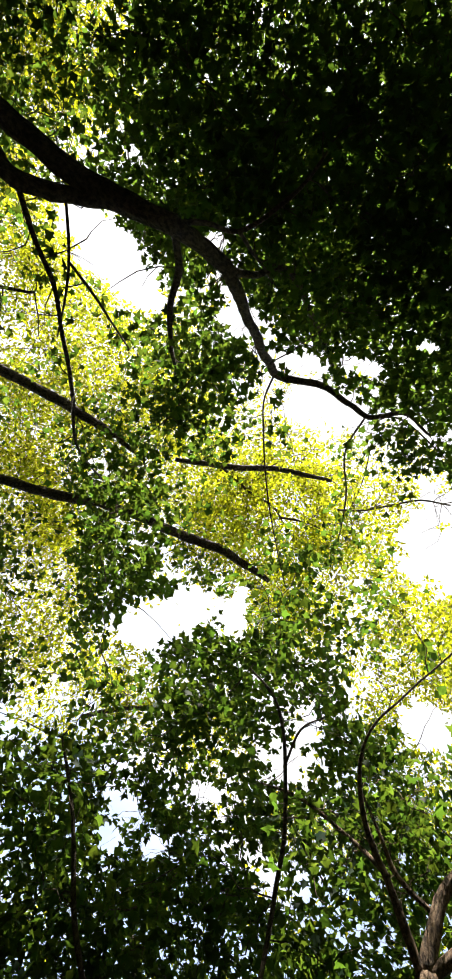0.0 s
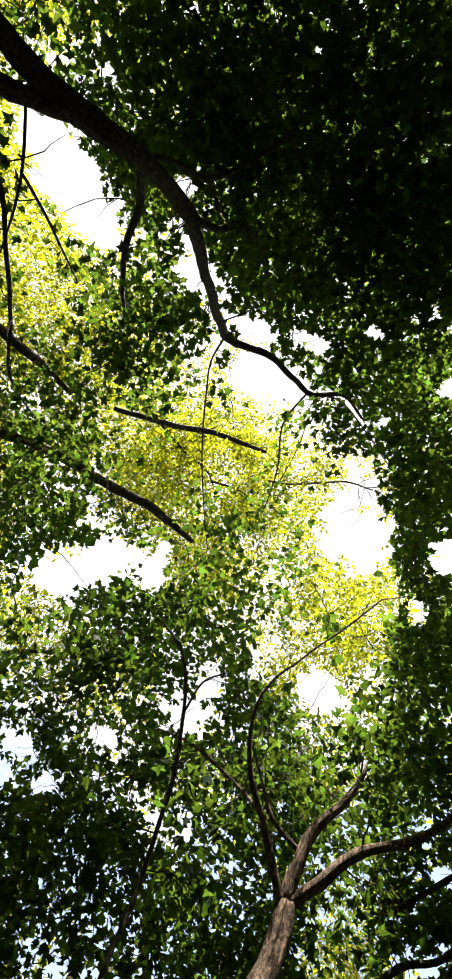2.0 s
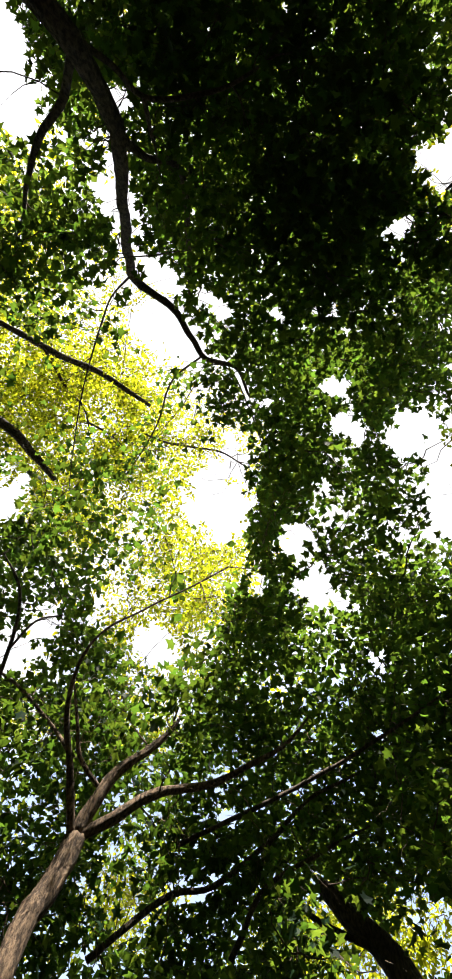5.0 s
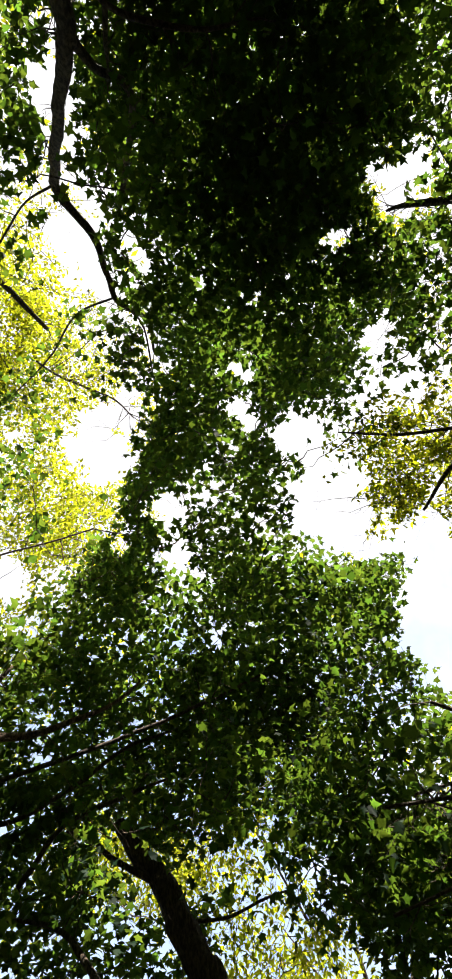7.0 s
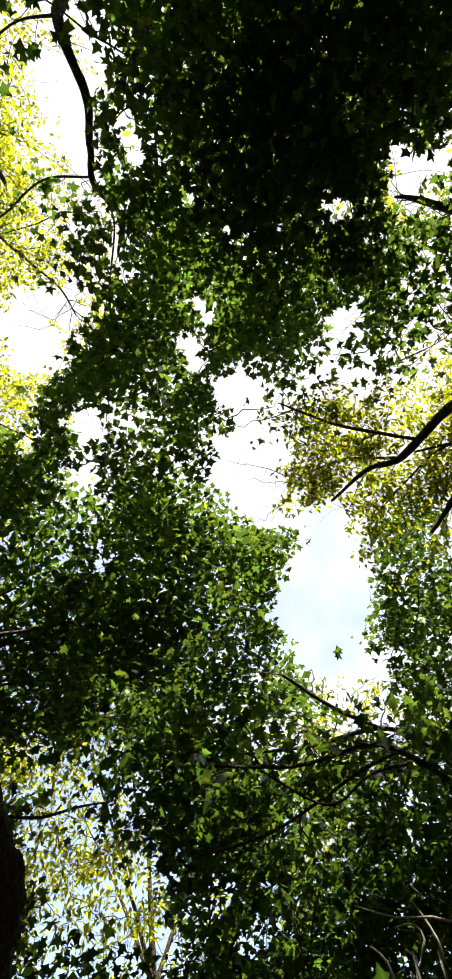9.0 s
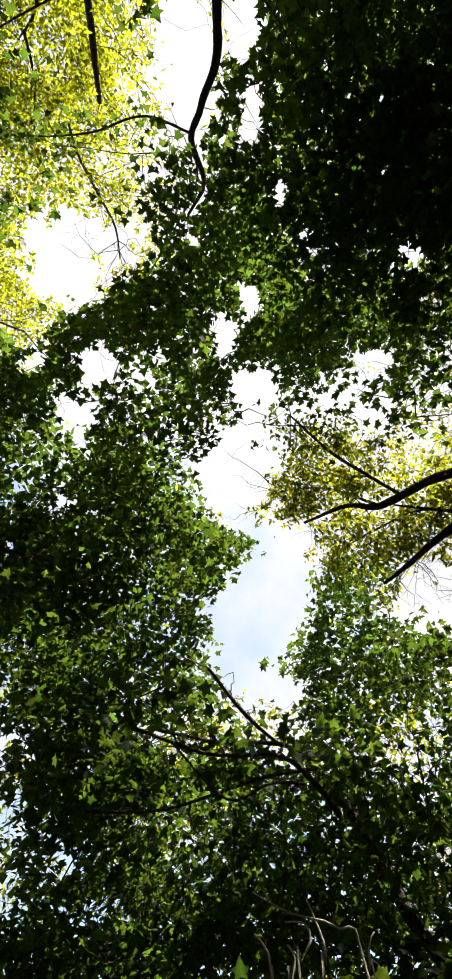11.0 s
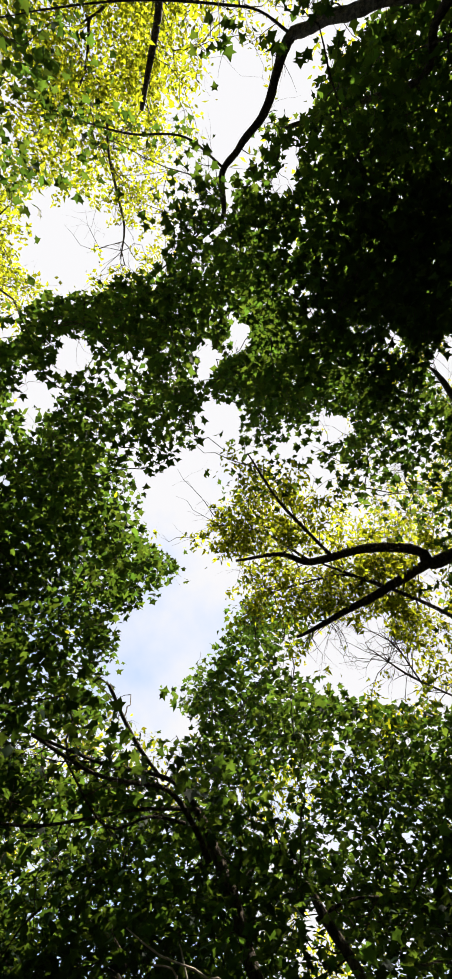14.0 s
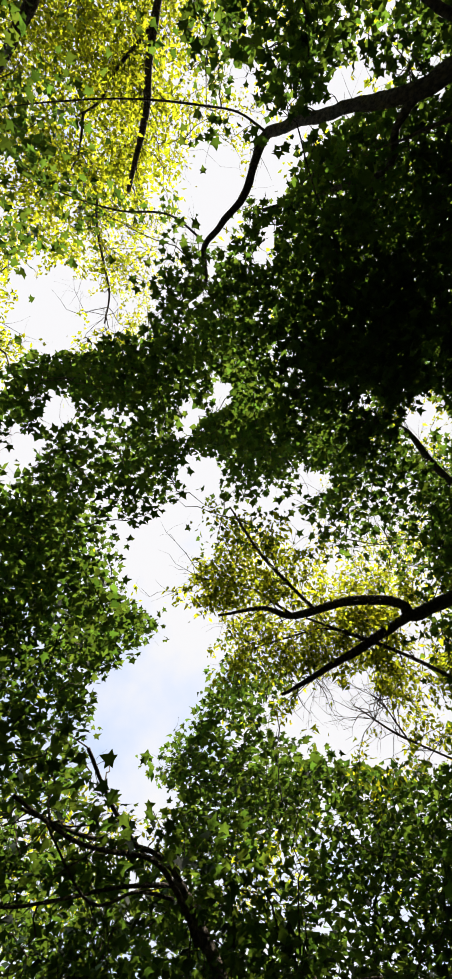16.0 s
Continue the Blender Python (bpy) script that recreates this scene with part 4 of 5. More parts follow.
T3 = Tree("maple_tree", 6.23, -0.88, "dark maple trunk leaning among shaded leaves", (5.0, -0.3, 6.0), BARK, "tree", "maples round the clearing")
T3.limb("trunk",
        (6.23, -0.88, -0.10, 0.17), (6.22, -0.88, 1.45, 0.139), (6.12, -0.86, 2.97, 0.129), (6.07, -0.85, 4.56, 0.145),
        (6.12, -0.71, 4.83, 0.144), (6.16, -0.50, 5.29, 0.137), (6.15, -0.27, 5.71, 0.124), (6.12, -0.00, 6.00, 0.101),
        (6.04, 0.27, 6.38, 0.0713))
T3.limb("limb",
        (6.15, -0.33, 5.61, 0.0391), (5.97, 0.32, 5.90, 0.0333), (5.91, 0.55, 6.06, 0.0253), (5.86, 0.87, 6.15, 0.0138))
T3.limb("branch",
        (6.14, -0.53, 5.25, 0.023), (6.25, -1.06, 5.34, 0.0184), (6.30, -1.52, 5.53, 0.0161), (6.32, -1.92, 5.64, 0.00805))
T3.limb("limb",
        (5.28, 2.58, 5.28, 0.0379), (5.32, 2.37, 5.50, 0.0368), (5.40, 1.85, 5.93, 0.0345), (5.56, 1.43, 6.09, 0.0333),
        (5.53, 0.77, 6.53, 0.0299), (5.38, 0.24, 6.89, 0.0264), (5.29, -0.61, 7.18, 0.0161))
T3.limb("limb",
        (5.86, 1.27, 5.54, 0.0322), (5.84, 1.17, 5.72, 0.0333), (5.76, 0.87, 6.16, 0.031), (5.77, 0.06, 6.58, 0.0253),
        (5.76, -0.48, 6.78, 0.0126))
T3.limb("branch",
        (4.37, 1.47, 5.57, 0.0253), (4.56, 0.51, 6.15, 0.0242), (4.54, -0.55, 6.66, 0.023), (4.32, -1.56, 7.04, 0.0161))
T3.limb("branch",
        (5.40, 0.23, 4.38, 0.0322), (5.52, 0.45, 4.69, 0.031), (5.60, 0.68, 4.95, 0.0276), (5.76, 1.17, 5.17, 0.0196))
T6 = Tree("maple_sapling", 2.17, -4.13, "young maple leaning out of the thicket", (2.2, -2.6, 3.8), BARK, "tree", "maples round the clearing")
T6.limb("trunk",
        (2.17, -4.13, -0.10, 0.066), (2.20, -4.09, 0.94, 0.054), (2.14, -4.04, 1.94, 0.05), (2.12, -4.00, 2.69, 0.049),
        (2.21, -4.04, 2.92, 0.05), (2.37, -4.03, 3.25, 0.048), (2.52, -3.98, 3.81, 0.045), (2.68, -3.86, 4.25, 0.039),
        (2.77, -3.74, 4.47, 0.024))
T6.limb("branch",
        (3.05, -1.63, 3.47, 0.01), (3.08, -2.23, 3.67, 0.011), (2.99, -2.74, 3.93, 0.012), (2.85, -3.16, 4.14, 0.015),
        (2.65, -3.62, 4.29, 0.019))
T6.limb("branch",
        (3.16, -2.18, 4.32, 0.011), (3.01, -2.76, 4.37, 0.015), (2.73, -3.36, 4.44, 0.019), (2.65, -3.82, 4.25, 0.023))
T6.limb("branch",
        (3.09, -2.72, 5.18, 0.017), (3.12, -3.04, 5.02, 0.019), (3.11, -3.34, 4.87, 0.019), (3.05, -3.68, 4.71, 0.015))
T6.limb("branch",
        (2.55, -1.60, 3.77, 0.01), (2.58, -1.96, 3.83, 0.012), (2.57, -2.31, 3.88, 0.014), (2.44, -2.89, 4.03, 0.018),
        (2.45, -3.33, 3.95, 0.022), (2.51, -3.62, 3.85, 0.028))
T6.limb("branch",
        (2.58, -1.92, 3.82, 0.007), (2.59, -2.44, 3.62, 0.009), (2.51, -2.81, 3.82, 0.011), (2.43, -3.14, 3.90, 0.014))
T6b = Tree("maple_sapling", 1.52, -4.20, "slim leaning maple sapling in the dark thicket", (0.7, -3.6, 3.4), BARK, "tree", "maples round the clearing")
T6b.limb("trunk",
        (1.52, -4.20, -0.10, 0.05), (1.56, -4.16, 0.97, 0.041), (1.50, -4.10, 2.00, 0.038), (1.49, -4.07, 2.78, 0.037),
        (1.57, -4.11, 2.98, 0.036), (1.68, -4.14, 3.24, 0.035), (1.83, -4.13, 3.54, 0.033), (1.92, -4.11, 3.75, 0.018))
T6b.limb("branch",
        (1.87, -4.11, 3.48, 0.017), (1.65, -4.25, 3.60, 0.013), (1.47, -4.50, 3.67, 0.008))
T8 = Tree("maple_tree", 3.08, 3.24, "slender maple stem with drooping leafy branches", (2.0, 3.2, 6.0), BARK, "tree", "maples round the clearing")
T8.limb("stem",
        (3.08, 3.24, -0.10, 0.026), (3.09, 3.22, 1.56, 0.021), (3.01, 3.18, 3.20, 0.019), (2.98, 3.15, 4.48, 0.019),
        (2.96, 3.12, 4.68, 0.02), (2.81, 3.05, 5.19, 0.021), (2.61, 2.93, 5.66, 0.021), (2.19, 2.80, 6.22, 0.021),
        (1.81, 2.75, 6.53, 0.017), (1.43, 2.88, 6.68, 0.01))
T8.limb("branch",
        (2.29, 2.83, 6.08, 0.014), (2.16, 2.62, 6.40, 0.012), (2.27, 2.44, 6.67, 0.007))
T9 = Tree("maple_tree", 2.58, 4.48, "thin maple stem under a loose leafy crown", (0.5, 4.8, 5.6), BARK, "tree", "maples round the clearing")
T9.limb("stem",
        (2.58, 4.48, -0.10, 0.035), (2.59, 4.45, 1.50, 0.029), (2.52, 4.40, 3.09, 0.027), (2.50, 4.36, 4.26, 0.026),
        (2.36, 4.44, 4.40, 0.025), (2.01, 4.58, 4.75, 0.024), (1.42, 4.64, 5.30, 0.02), (0.86, 4.67, 5.65, 0.012))
T7 = Tree("tall_tree", -4.72, 5.79, "tall tree with long brown limbs and sunlit fine leaves", (-2, 8, 14), BARK, "tree", "tall trees behind")
T7.limb("trunk",
        (-4.72, 5.79, -0.10, 0.3), (-4.62, 5.69, 3.00, 0.25), (-4.32, 5.49, 5.04, 0.156), (-3.64, 5.36, 6.48, 0.117),
        (-2.74, 5.23, 7.07, 0.078))
T7.limb("limb",
        (-2.74, 5.23, 7.07, 0.061), (-2.45, 5.12, 7.47, 0.0643), (-1.95, 4.92, 8.01, 0.0706), (-1.23, 4.50, 8.72, 0.0663),
        (-0.23, 4.06, 9.33, 0.0737), (0.35, 3.76, 9.61, 0.0706), (1.19, 3.47, 9.84, 0.04))
T7.limb("limb",
        (-1.43, 3.46, 9.39, 0.0347), (-0.87, 2.97, 9.88, 0.0485), (-0.36, 2.38, 10.31, 0.0452), (0.36, 1.75, 10.69, 0.0274))
T7.limb("limb",
        (-3.98, 4.32, 7.45, 0.0737), (-3.64, 4.20, 7.85, 0.0684), (-2.96, 4.05, 8.44, 0.0726), (-2.45, 3.95, 8.79, 0.0579),
        (-1.90, 3.87, 9.08, 0.0338))
T7.limb("limb",
        (1.17, 6.36, 7.56, 0.0343), (1.43, 6.22, 8.02, 0.039), (1.79, 6.01, 8.57, 0.0218))
T7.limb("branch",
        (-0.95, 3.03, 9.82, 0.0234), (-0.29, 2.83, 9.78, 0.0218), (0.13, 2.68, 9.93, 0.0179), (0.49, 2.70, 9.97, 0.0101))
T7.limb("branch",
        (0.76, 1.76, 9.81, 0.0148), (0.98, 1.46, 9.92, 0.0179), (1.14, 1.13, 10.02, 0.0179), (1.31, 0.72, 10.11, 0.0156),
        (1.48, 0.50, 10.15, 0.0125), (1.67, 0.32, 10.16, 0.00624))
T7.limb("branch",
        (0.38, 2.69, 9.96, 0.0203), (0.67, 2.35, 9.91, 0.0156), (0.98, 2.21, 10.06, 0.0109))
T5 = Tree("tall_tree", -1.92, -5.69, "tall tree with bare-tipped spreading limbs and airy leaves", (0, -8, 11), BARK, "tree", "tall trees behind")
T5.limb("trunk",
        (-1.92, -5.69, -0.10, 0.34), (-1.87, -5.59, 2.99, 0.184), (-1.97, -5.49, 5.81, 0.15), (-1.74, -4.98, 6.47, 0.122),
        (-1.30, -4.71, 6.73, 0.0986))
T5.limb("limb",
        (-1.30, -4.71, 6.73, 0.0837), (-0.77, -4.54, 6.83, 0.079), (-0.24, -4.49, 6.80, 0.0727), (-0.17, -4.31, 6.90, 0.0563),
        (0.37, -4.00, 6.98, 0.0539), (1.07, -3.74, 6.91, 0.0399), (1.37, -3.47, 6.93, 0.0266), (1.85, -3.19, 6.83, 0.0133))
T5.limb("limb",
        (-0.25, -4.47, 6.82, 0.0586), (0.32, -4.38, 6.62, 0.0516), (0.67, -4.35, 6.53, 0.0453), (1.18, -4.28, 6.40, 0.0321),
        (1.60, -4.19, 6.26, 0.0156))
T5.limb("branch",
        (0.81, -3.84, 6.93, 0.0231), (1.04, -3.09, 7.22, 0.0204), (1.10, -2.65, 7.35, 0.0177), (1.12, -2.26, 7.45, 0.00884))
T5.limb("branch",
        (-0.44, -5.28, 6.16, 0.0272), (-0.27, -5.13, 6.28, 0.0245), (0.14, -4.69, 6.56, 0.0224), (0.57, -4.26, 6.75, 0.0204),
        (0.95, -3.85, 6.88, 0.0116))
T5.limb("branch",
        (-1.59, -3.68, 7.82, 0.0462), (-1.50, -3.35, 8.02, 0.0435), (-1.45, -2.97, 8.21, 0.0313), (-1.39, -2.77, 8.32, 0.0129))
T5.limb("branch",
        (0.19, -5.94, 5.92, 0.0136), (0.62, -5.51, 6.17, 0.0143), (0.80, -5.25, 6.31, 0.0116), (0.93, -5.04, 6.41, 0.00544))
T5.limb("branch",
        (0.56, -5.56, 6.14, 0.0116), (0.61, -5.29, 6.39, 0.00884), (0.63, -5.03, 6.48, 0.00612))
T5.limb("branch",
        (1.10, -3.70, 6.92, 0.0177), (1.40, -3.25, 7.13, 0.015), (1.66, -2.91, 7.09, 0.00884), (1.90, -2.70, 7.02, 0.00544))
T5.limb("branch",
        (0.39, -4.41, 6.69, 0.017), (0.81, -4.06, 6.80, 0.0143), (1.41, -3.83, 6.72, 0.0116), (1.85, -3.66, 6.60, 0.00544))
# T10 and T11 are added on the unseen sides, to keep stray light out
T10 = Tree("maple_tree", -4.36, -4.52, "maple added behind the clearing, its trunk out of sight", (-4, -3.5, 5.5), BARK, "tree", "maples round the clearing")
T10.limb("trunk",
        (-4.36, -4.52, -0.10, 0.16), (-4.26, -4.62, 2.20, 0.128), (-4.24, -4.34, 3.82, 0.088), (-4.18, -4.14, 5.28, 0.048))
T10.limb("limb",
        (-4.23, -4.34, 3.64, 0.064), (-3.21, -3.80, 5.09, 0.04), (-2.05, -3.04, 6.31, 0.0128))
T10.limb("limb",
        (-4.29, -3.90, 4.30, 0.064), (-4.90, -2.88, 5.48, 0.04), (-5.44, -1.69, 6.52, 0.0128))
T10.limb("limb",
        (-4.23, -4.34, 3.64, 0.064), (-3.88, -5.17, 4.96, 0.04), (-3.43, -5.80, 6.09, 0.0128))
T11 = Tree("maple_tree", -5.48, 4.66, "leafy maple added beside the clearing, its trunk out of sight", (-3.5, 4.5, 5.5), BARK, "tree", "maples round the clearing")
T11.limb("trunk",
        (-5.48, 4.66, -0.10, 0.16), (-5.38, 4.56, 2.20, 0.128), (-5.05, 4.54, 4.21, 0.088), (-4.58, 4.49, 5.53, 0.048))
T11.limb("limb",
        (-5.06, 4.53, 4.05, 0.064), (-3.75, 4.82, 5.23, 0.04), (-2.02, 5.02, 6.28, 0.0128))
T11.limb("limb",
        (-5.06, 4.53, 4.05, 0.064), (-5.41, 5.36, 5.28, 0.04), (-5.35, 6.07, 6.34, 0.0128))
T11.limb("limb",
        (-5.06, 4.53, 4.05, 0.064), (-4.34, 3.48, 5.27, 0.04), (-3.24, 2.34, 6.31, 0.0128))
T12 = Tree("tall_tree", 11.63, -4.43, "tall tree with feathery hanging leaves beyond the maples", (10, -4, 7), BARK, "tree", "tall trees behind")
T12.limb("trunk",
        (11.63, -4.43, -0.10, 0.104), (11.73, -4.53, 2.80, 0.0832), (11.26, -4.18, 5.52, 0.0572), (10.84, -3.94, 7.25, 0.0312))
T12.limb("limb",
        (11.26, -4.19, 5.31, 0.0416), (11.73, -3.60, 6.92, 0.026), (11.82, -2.79, 8.30, 0.00832))
T12.limb("limb",
        (11.26, -4.19, 5.31, 0.0416), (10.01, -3.09, 6.87, 0.026), (8.37, -1.77, 8.22, 0.00832))
T12.limb("limb",
        (11.26, -4.19, 5.31, 0.0416), (11.10, -4.92, 6.92, 0.026), (10.55, -5.43, 8.30, 0.00832))
T13 = Tree("tall_tree", 8.29, 9.47, "tall leafy tree behind the maples", (7, 8, 9), BARK, "tree", "tall trees behind")
T13.limb("trunk",
        (8.29, 9.47, -0.10, 0.26), (8.39, 9.37, 3.60, 0.208), (7.92, 9.22, 6.24, 0.143), (7.60, 9.01, 8.54, 0.078))
T13.limb("limb",
        (7.91, 9.21, 5.96, 0.104), (8.50, 9.32, 8.03, 0.065), (8.72, 9.17, 9.84, 0.0208))
T13.limb("limb",
        (7.93, 9.20, 5.95, 0.104), (6.76, 9.87, 8.07, 0.065), (5.22, 10.27, 9.91, 0.0208))
T13.limb("limb",
        (7.91, 9.21, 5.95, 0.104), (7.84, 7.98, 8.12, 0.065), (7.37, 6.49, 10.02, 0.0208))
T14 = Tree("tall_tree", -10.75, -5.08, "tall tree at the far side of the wood", (-9, -4, 10), BARK, "tree", "tall trees behind")
T14.limb("trunk",
        (-10.75, -5.08, -0.10, 0.26), (-10.65, -5.18, 4.79, 0.208), (-10.15, -4.69, 8.13, 0.143), (-9.60, -4.35, 10.53, 0.078))
T14.limb("limb",
        (-10.15, -4.71, 7.84, 0.104), (-8.74, -4.06, 9.97, 0.065), (-6.86, -3.17, 11.81, 0.0208))
T14.limb("limb",
        (-10.15, -4.71, 7.84, 0.104), (-10.41, -3.52, 10.05, 0.065), (-10.19, -2.08, 11.94, 0.0208))
T14.limb("limb",
        (-10.15, -4.71, 7.84, 0.104), (-9.40, -5.33, 10.08, 0.065), (-8.17, -5.72, 12.01, 0.0208))


def dead_stem(*points):
    """A bare, curled stem out of the thicket's floor."""
    v, f = tube(points, 7, step=0.06, rough=0.1, knots=0.012)
    ob = new("dead_stem", mesh_of("dead_stem", v, f, DEAD, True))
    tagged(ob, "pale bare curled stem rising out of the thicket", "dead stem", "dead stems in the thicket")


dead_stem(
        (1.81, -2.03, -0.05, 0.009), (1.7, -1.95, 0.6, 0.008), (1.76, -2, 2.39, 0.006), (1.76, -2.02, 2.51, 0.005),
        (1.73, -2.06, 2.58, 0.005), (1.75, -2.05, 2.64, 0.004), (1.81, -2, 2.65, 0.003))
dead_stem(
        (1.75, -2.1, -0.05, 0.009), (1.64, -2.02, 0.6, 0.008), (1.7, -2.07, 2.37, 0.006), (1.69, -2.09, 2.49, 0.006),
        (1.69, -2.09, 2.57, 0.005), (1.71, -2.08, 2.65, 0.004), (1.72, -2.06, 2.72, 0.003))
dead_stem(
        (1.61, -2.22, -0.05, 0.009), (1.5, -2.14, 0.6, 0.008), (1.56, -2.19, 2.41, 0.006), (1.62, -2.13, 2.6, 0.005),
        (1.77, -1.99, 2.67, 0.004), (1.87, -1.87, 2.75, 0.003))
dead_stem(
        (1.94, -2.01, -0.05, 0.009), (1.83, -1.93, 0.6, 0.008), (1.89, -1.98, 2.36, 0.006), (1.91, -1.99, 2.48, 0.006),
        (1.92, -1.99, 2.57, 0.005), (1.96, -1.96, 2.64, 0.004))
dead_stem(
        (1.9, -2.06, -0.05, 0.009), (1.79, -1.98, 0.6, 0.008), (1.85, -2.03, 2.36, 0.006), (1.85, -2.05, 2.47, 0.006),
        (1.85, -2.08, 2.55, 0.005), (1.87, -2.07, 2.6, 0.004))
dead_stem(
        (1.63, -2.31, -0.05, 0.009), (1.52, -2.23, 0.6, 0.008), (1.58, -2.28, 2.38, 0.004), (1.61, -2.28, 2.49, 0.005),
        (1.6, -2.3, 2.57, 0.004), (1.58, -2.33, 2.62, 0.003))
MAPLES = [T1, T2, T3, T6, T6b, T8, T9, T10, T11]
TALL_TREES = [T7, T5, T12, T13, T14]


# ---- foliage ----
def twigs(tree, centres, reach, name):
    """Fine twigs that carry the leaf sprays, in one mesh; each leans out from the nearest wood."""
    if not len(centres):
        return
    # every spray hangs on the nearest wood or on a spray nearer to it, so that the twigs branch
    wood = np.array(tree.wood)
    start = ((centres[:, None] - wood[None]) ** 2).sum(2)
    order = np.argsort(start.min(1))
    nodes = wood
    co, tri = [], []
    for c in centres[order]:
        gap = ((nodes - c) ** 2).sum(1)
        near = nodes[np.argmin(gap)]
        nodes = np.vstack([nodes, c])
        out = c - near
        length = np.linalg.norm(out) + 1e-6
        out = out / length
        runs = [(near if length < 3.2 * reach else c - out * reach, c + out * reach * 0.4, 0.009 if reach < 0.6 else 0.008)]
        for _ in range(2):
            a = c + out * rng.uniform(-0.7, 0.5) * min(reach, length)
            runs.append((a, a + (out * 0.5 + rng.normal(0, 0.55, 3) * (1, 1, 0.6)) * reach, 0.0035 if reach < 0.6 else 0.003))
        ends = np.array([q for a, b, _ in runs for q in (a, b)])
        clear = (within("sky", ends, 0.0) < 0).reshape(-1, 2).all(1)
        for (a, b, r), ok in zip(runs, clear):
            if not ok:
                continue
            s = np.cross(b - a, (0.2, 0.3, 0.93))
            s = s / (np.linalg.norm(s) + 1e-6)
            u = np.cross(s, b - a)
            u = u / (np.linalg.norm(u) + 1e-6)
            # a crooked line: it wanders off and comes back to its end
            f = np.arange(8)[:, None] / 7
            stray = np.cumsum(rng.normal(0, 0.05, (8, 3)), 0) * np.linalg.norm(b - a)
            line = a * (1 - f) + b * f + (stray - stray[0]) * np.sin(math.pi * np.minimum(f, 0.85))
            base = len(co)
            for k, q in enumerate(line):
                w = r * (1 - 0.11 * k)
                co += [q + s * w, q - s * w * 0.5 + u * w * 0.87, q - s * w * 0.5 - u * w * 0.87]
            for k in range(7):
                for j in range(3):
                    i0, i1 = base + 3 * k + j, base + 3 * k + (j + 1) % 3
                    tri += [(i0, i1, i1 + 3), (i0, i1 + 3, i0 + 3)]
    me = triangles(name, np.array(co) - np.array(tree.base), np.array(tri), tree.bark)
    tagged(part(name, me, tree.root), kind="stuff")


def sprig_lines(tree, number, length, r):
    """Bare side twigs that fork off the limbs and turn up at their tips."""
    lines = []
    weight = np.array([len(run) for run in tree.runs], float)
    for _ in range(number):
        run = tree.runs[rng.choice(len(weight), p=weight / weight.sum())]
        k = rng.integers(1, len(run) - 1)
        a, along = run[k, :3], run[k + 1, :3] - run[k - 1, :3]
        along = along / (np.linalg.norm(along) + 1e-6)
        way = along * rng.uniform(0.3, 1.0) + rng.normal(0, 0.6, 3)
        way /= np.linalg.norm(way)
        size = length * rng.uniform(0.4, 1.2)
        line = [(*a, r)]
        for n in range(1, 6):
            way = way + rng.normal(0, 0.42, 3)
            way /= np.linalg.norm(way)
            a = a + way * size / 5
            line.append((*a, r * (1 - 0.17 * n)))
        lines.append(line)
        for _ in range(3):
            q = line[rng.integers(1, 5)]
            b, w2 = np.array(q[:3]), way + rng.normal(0, 0.55, 3)
            w2 /= np.linalg.norm(w2)
            fork = [(*b, q[3] * 0.7)]
            for n in range(1, 4):
                w2 = w2 + rng.normal(0, 0.4, 3)
                b = b + w2 / np.linalg.norm(w2) * size * 0.13
                fork.append((*b, q[3] * (0.7 - 0.2 * n)))
            lines.append(fork)
    return lines


def sprigs(tree, number, length, r, leafy=0):
    co, tri = [], []
    lines = sprig_lines(tree, number, length, r)
    for line in lines:
        base = len(co)
        for k, (x, y, z, w) in enumerate(line):
            for j in range(4):
                t = math.pi / 2 * j
                co.append((x - tree.base.x + w * math.cos(t), y - tree.base.y + w * math.sin(t) * 0.7, z + w * math.sin(t) * 0.7))
        for k in range(len(line) - 1):
            for j in range(4):
                i0, i1 = base + 4 * k + j, base + 4 * k + (j + 1) % 4
                tri += [(i0, i1, i1 + 4), (i0, i1 + 4, i0 + 4)]
    if leafy:
        spots = np.array([q[:3] for line in lines for q in glide(line, 0.07)[3:]])
        spots = spots[rng.uniform(0, 1, len(spots)) < 0.5]
        p = np.repeat(spots, 2 * leafy, 0) + rng.normal(0, 0.055, (len(spots) * 2 * leafy, 3))
        p = p[(within("sky", p, 0.5) < 0.35) & ~across(p) & (rng.uniform(0, 1, len(p)) < 0.8)]
        crown(tree, p, turns(len(p), 0.5, 0.7), rng.uniform(0.05, 0.1, len(p)), FINE_CO, FINE_TRI, FINE_LEAF, "small yellow-green leaves along the twigs")
    tagged(part("side_twig", triangles("side_twig", np.array(co), np.array(tri), tree.bark), tree.root), kind="stuff")


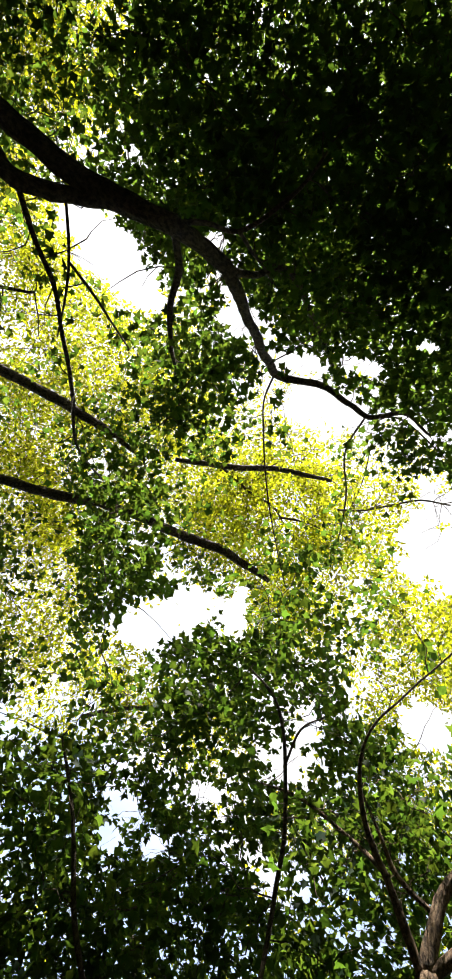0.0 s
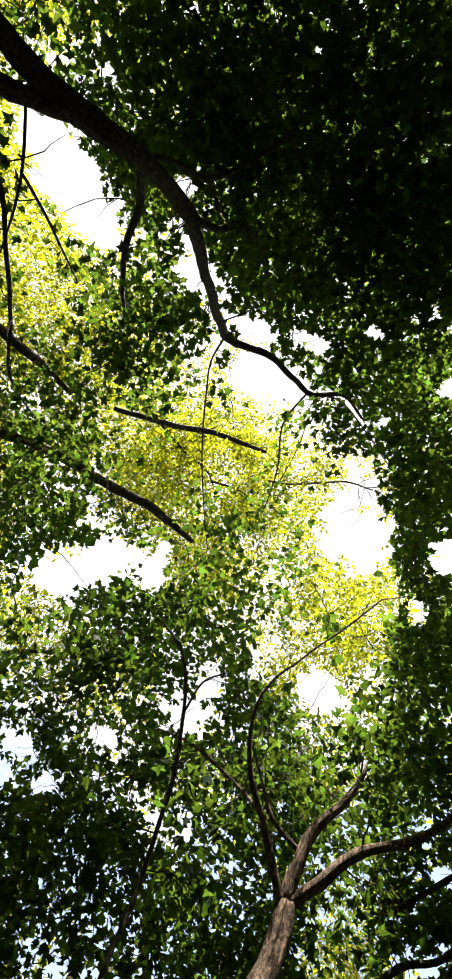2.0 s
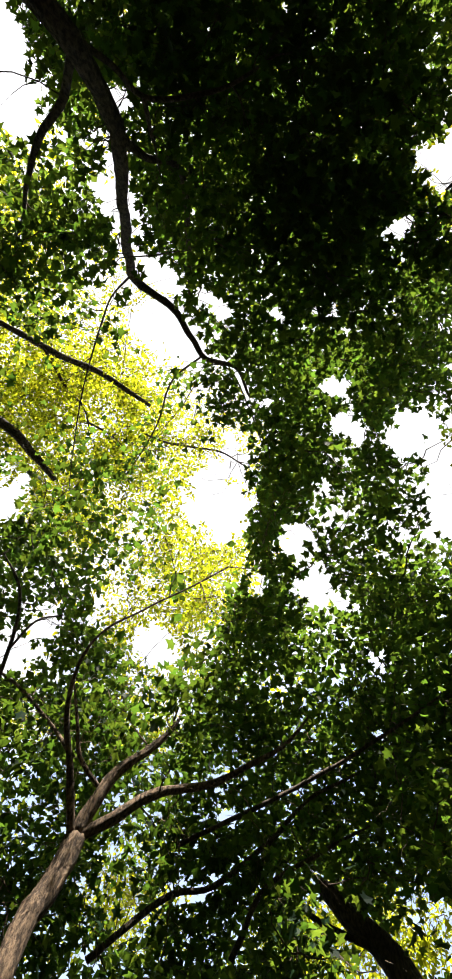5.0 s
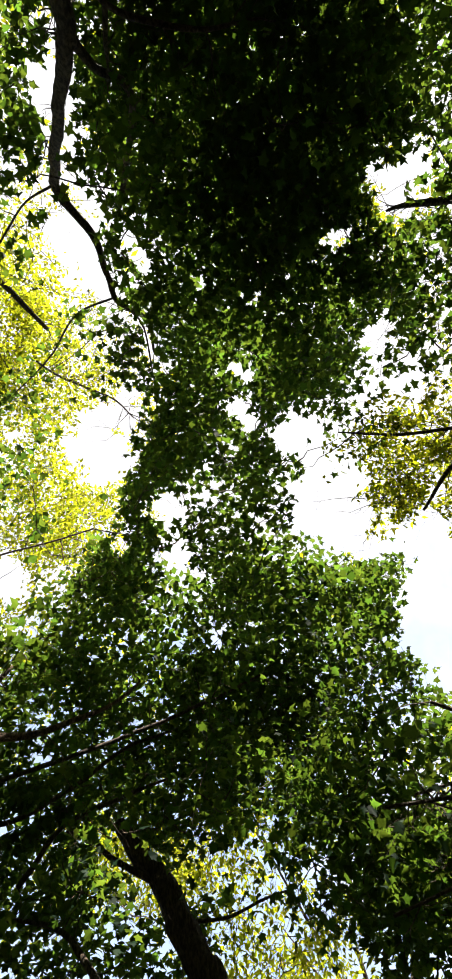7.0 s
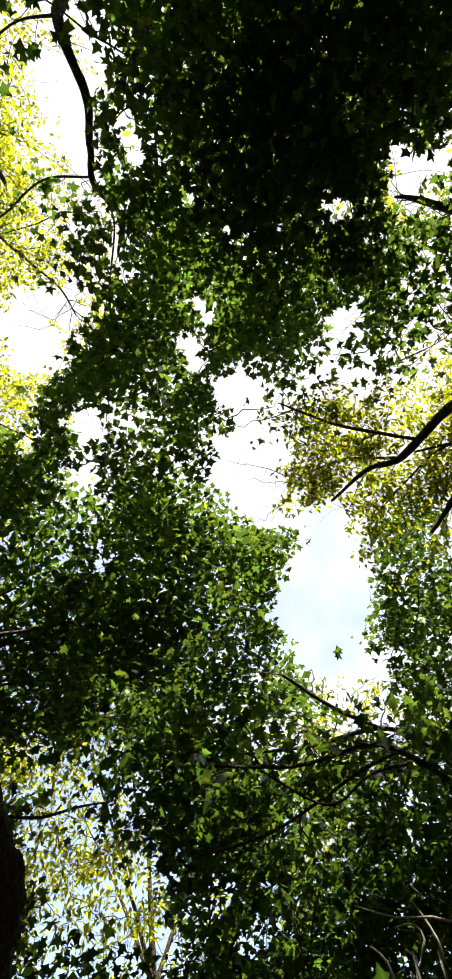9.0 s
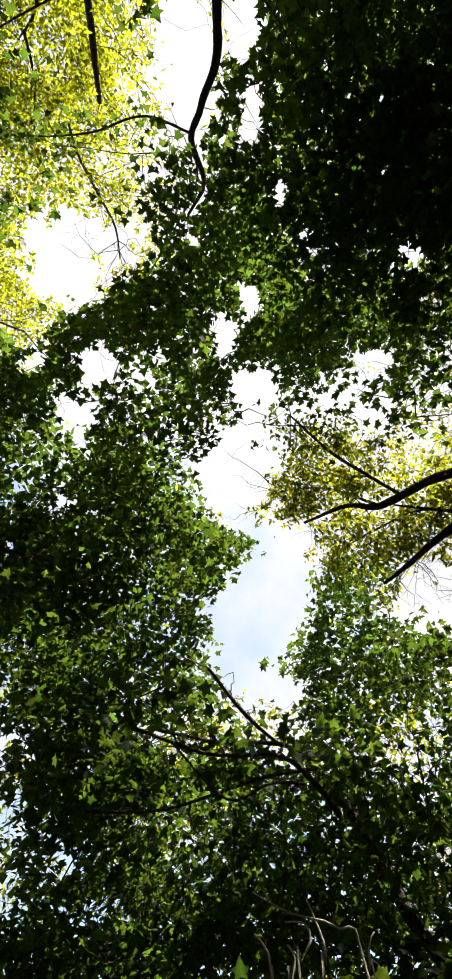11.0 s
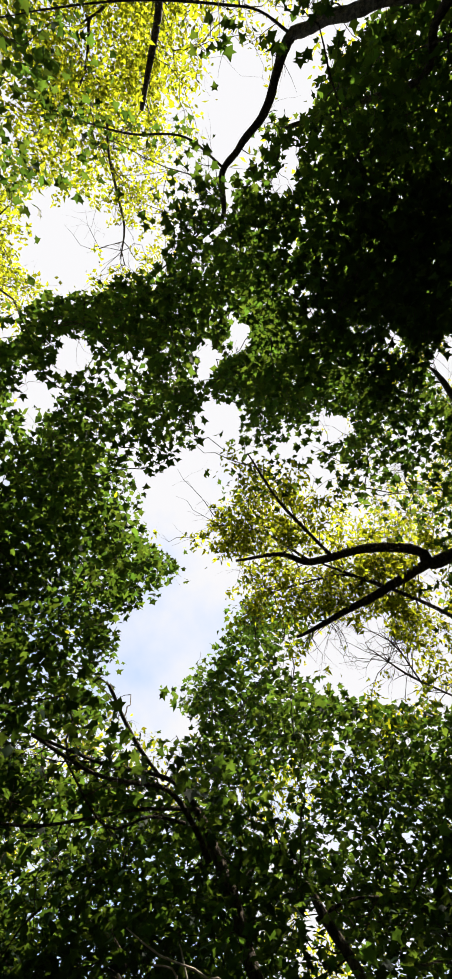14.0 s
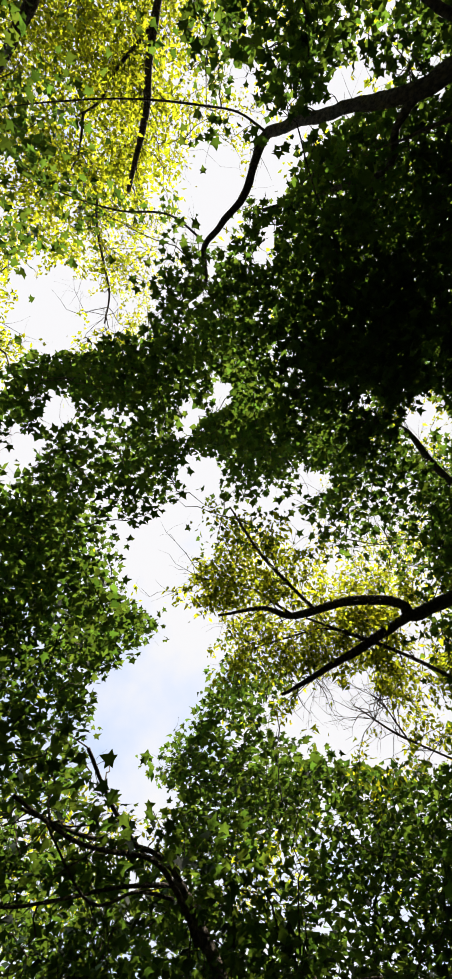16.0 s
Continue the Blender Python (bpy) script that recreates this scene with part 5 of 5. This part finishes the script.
def crown(tree, p, m, size, shape, faces, mat, label):
    # no two leaves are quite alike: wider or narrower, flatter or more folded, with uneven lobes
    own = shape[None] * np.stack([rng.uniform(0.72, 1.12, len(p)), rng.uniform(0.85, 1.1, len(p)),
                                  rng.uniform(0.3, 2.6, len(p))], 1)[:, None, :]
    own = own + rng.normal(0, 0.035, own.shape)
    co = p[:, None, :] + np.einsum("nij,nkj->nki", m, own) * size[:, None, None] - np.array(tree.base)
    tri = faces[None] + (np.arange(len(p)) * len(shape))[:, None, None]
    me = triangles("crown", co.reshape(-1, 3), tri.reshape(-1, 3), mat)
    tagged(part("crown", me, tree.root, label), kind="stuff")


def share_out(trees, leaves, shape, faces, mat, label, reach, single=0):
    p, m, size, centres = leaves
    mids = np.array([t.crown for t in trees])
    owner = np.argmin(((p[:, None, :2] - mids[None, :, :2]) ** 2).sum(2) + 0.5 * (p[:, None, 2] - mids[None, :, 2]) ** 2, 1)
    owner_c = None if not len(centres) else np.argmin(((centres[:, None, :2] - mids[None, :, :2]) ** 2).sum(2)
                        + 0.5 * (centres[:, None, 2] - mids[None, :, 2]) ** 2, 1)
    one = mesh_of("leaf", [tuple(q) for q in shape], [tuple(f) for f in faces], LEAF_ONE) if single else None
    for k, tree in enumerate(trees):
        mine = np.where(owner == k)[0]
        if not len(mine):
            continue
        if single:
            # the leaves that hang nearest over the clearing, each for itself
            order = mine[np.argsort(((p[mine] - EYE) ** 2).sum(1))]
            for i in order[:single]:
                ob = part("leaf", one, tree.root)
                t = np.eye(4)
                t[:3, :3], t[:3, 3] = m[i] * size[i], p[i] - np.array(tree.base)
                ob.matrix_local = Matrix(t.tolist())
            mine = order[single:]
        crown(tree, p[mine], m[mine], size[mine], shape, faces, mat, label)
        if len(centres):
            twigs(tree, centres[owner_c == k], reach, "fine_twig")


bare(T1, 0, 1, 2, 4, 11)
bare(T2, 0, 1, 2, 3)
bare(T3, 0, 3, 4, 5, 6)
bare(T6, 1, 3, 4)
bare(T8, 0)
bare(T9, 0)
bare(T5, 1, 2, 3, 4, 5)
bare(T7, 1, 2, 3)
for tree, number, length, r, leafy in ((T1, 70, 0.8, 0.007, 0), (T2, 45, 0.7, 0.006, 0), (T3, 40, 0.9, 0.008, 0), (T8, 20, 0.7, 0.006, 0),
                                       (T6, 30, 0.6, 0.005, 0), (T5, 260, 0.95, 0.006, 4), (T7, 150, 1.1, 0.007, 4)):
    sprigs(tree, number, length, r, leafy)
share_out(MAPLES, maple_leaves(), MAPLE_CO, MAPLE_TRI, LEAF, "five-lobed green maple leaves", 0.46, 300)
share_out(MAPLES, upper_leaves(), BROAD_CO, FINE_TRI, LEAF, "upper maple leaves added to shade the lower ones", 0.9)
share_out(TALL_TREES, fine_leaves(), FINE_CO, FINE_TRI, FINE_LEAF, "fine yellow-green leaves with the sun on them", 0.7)
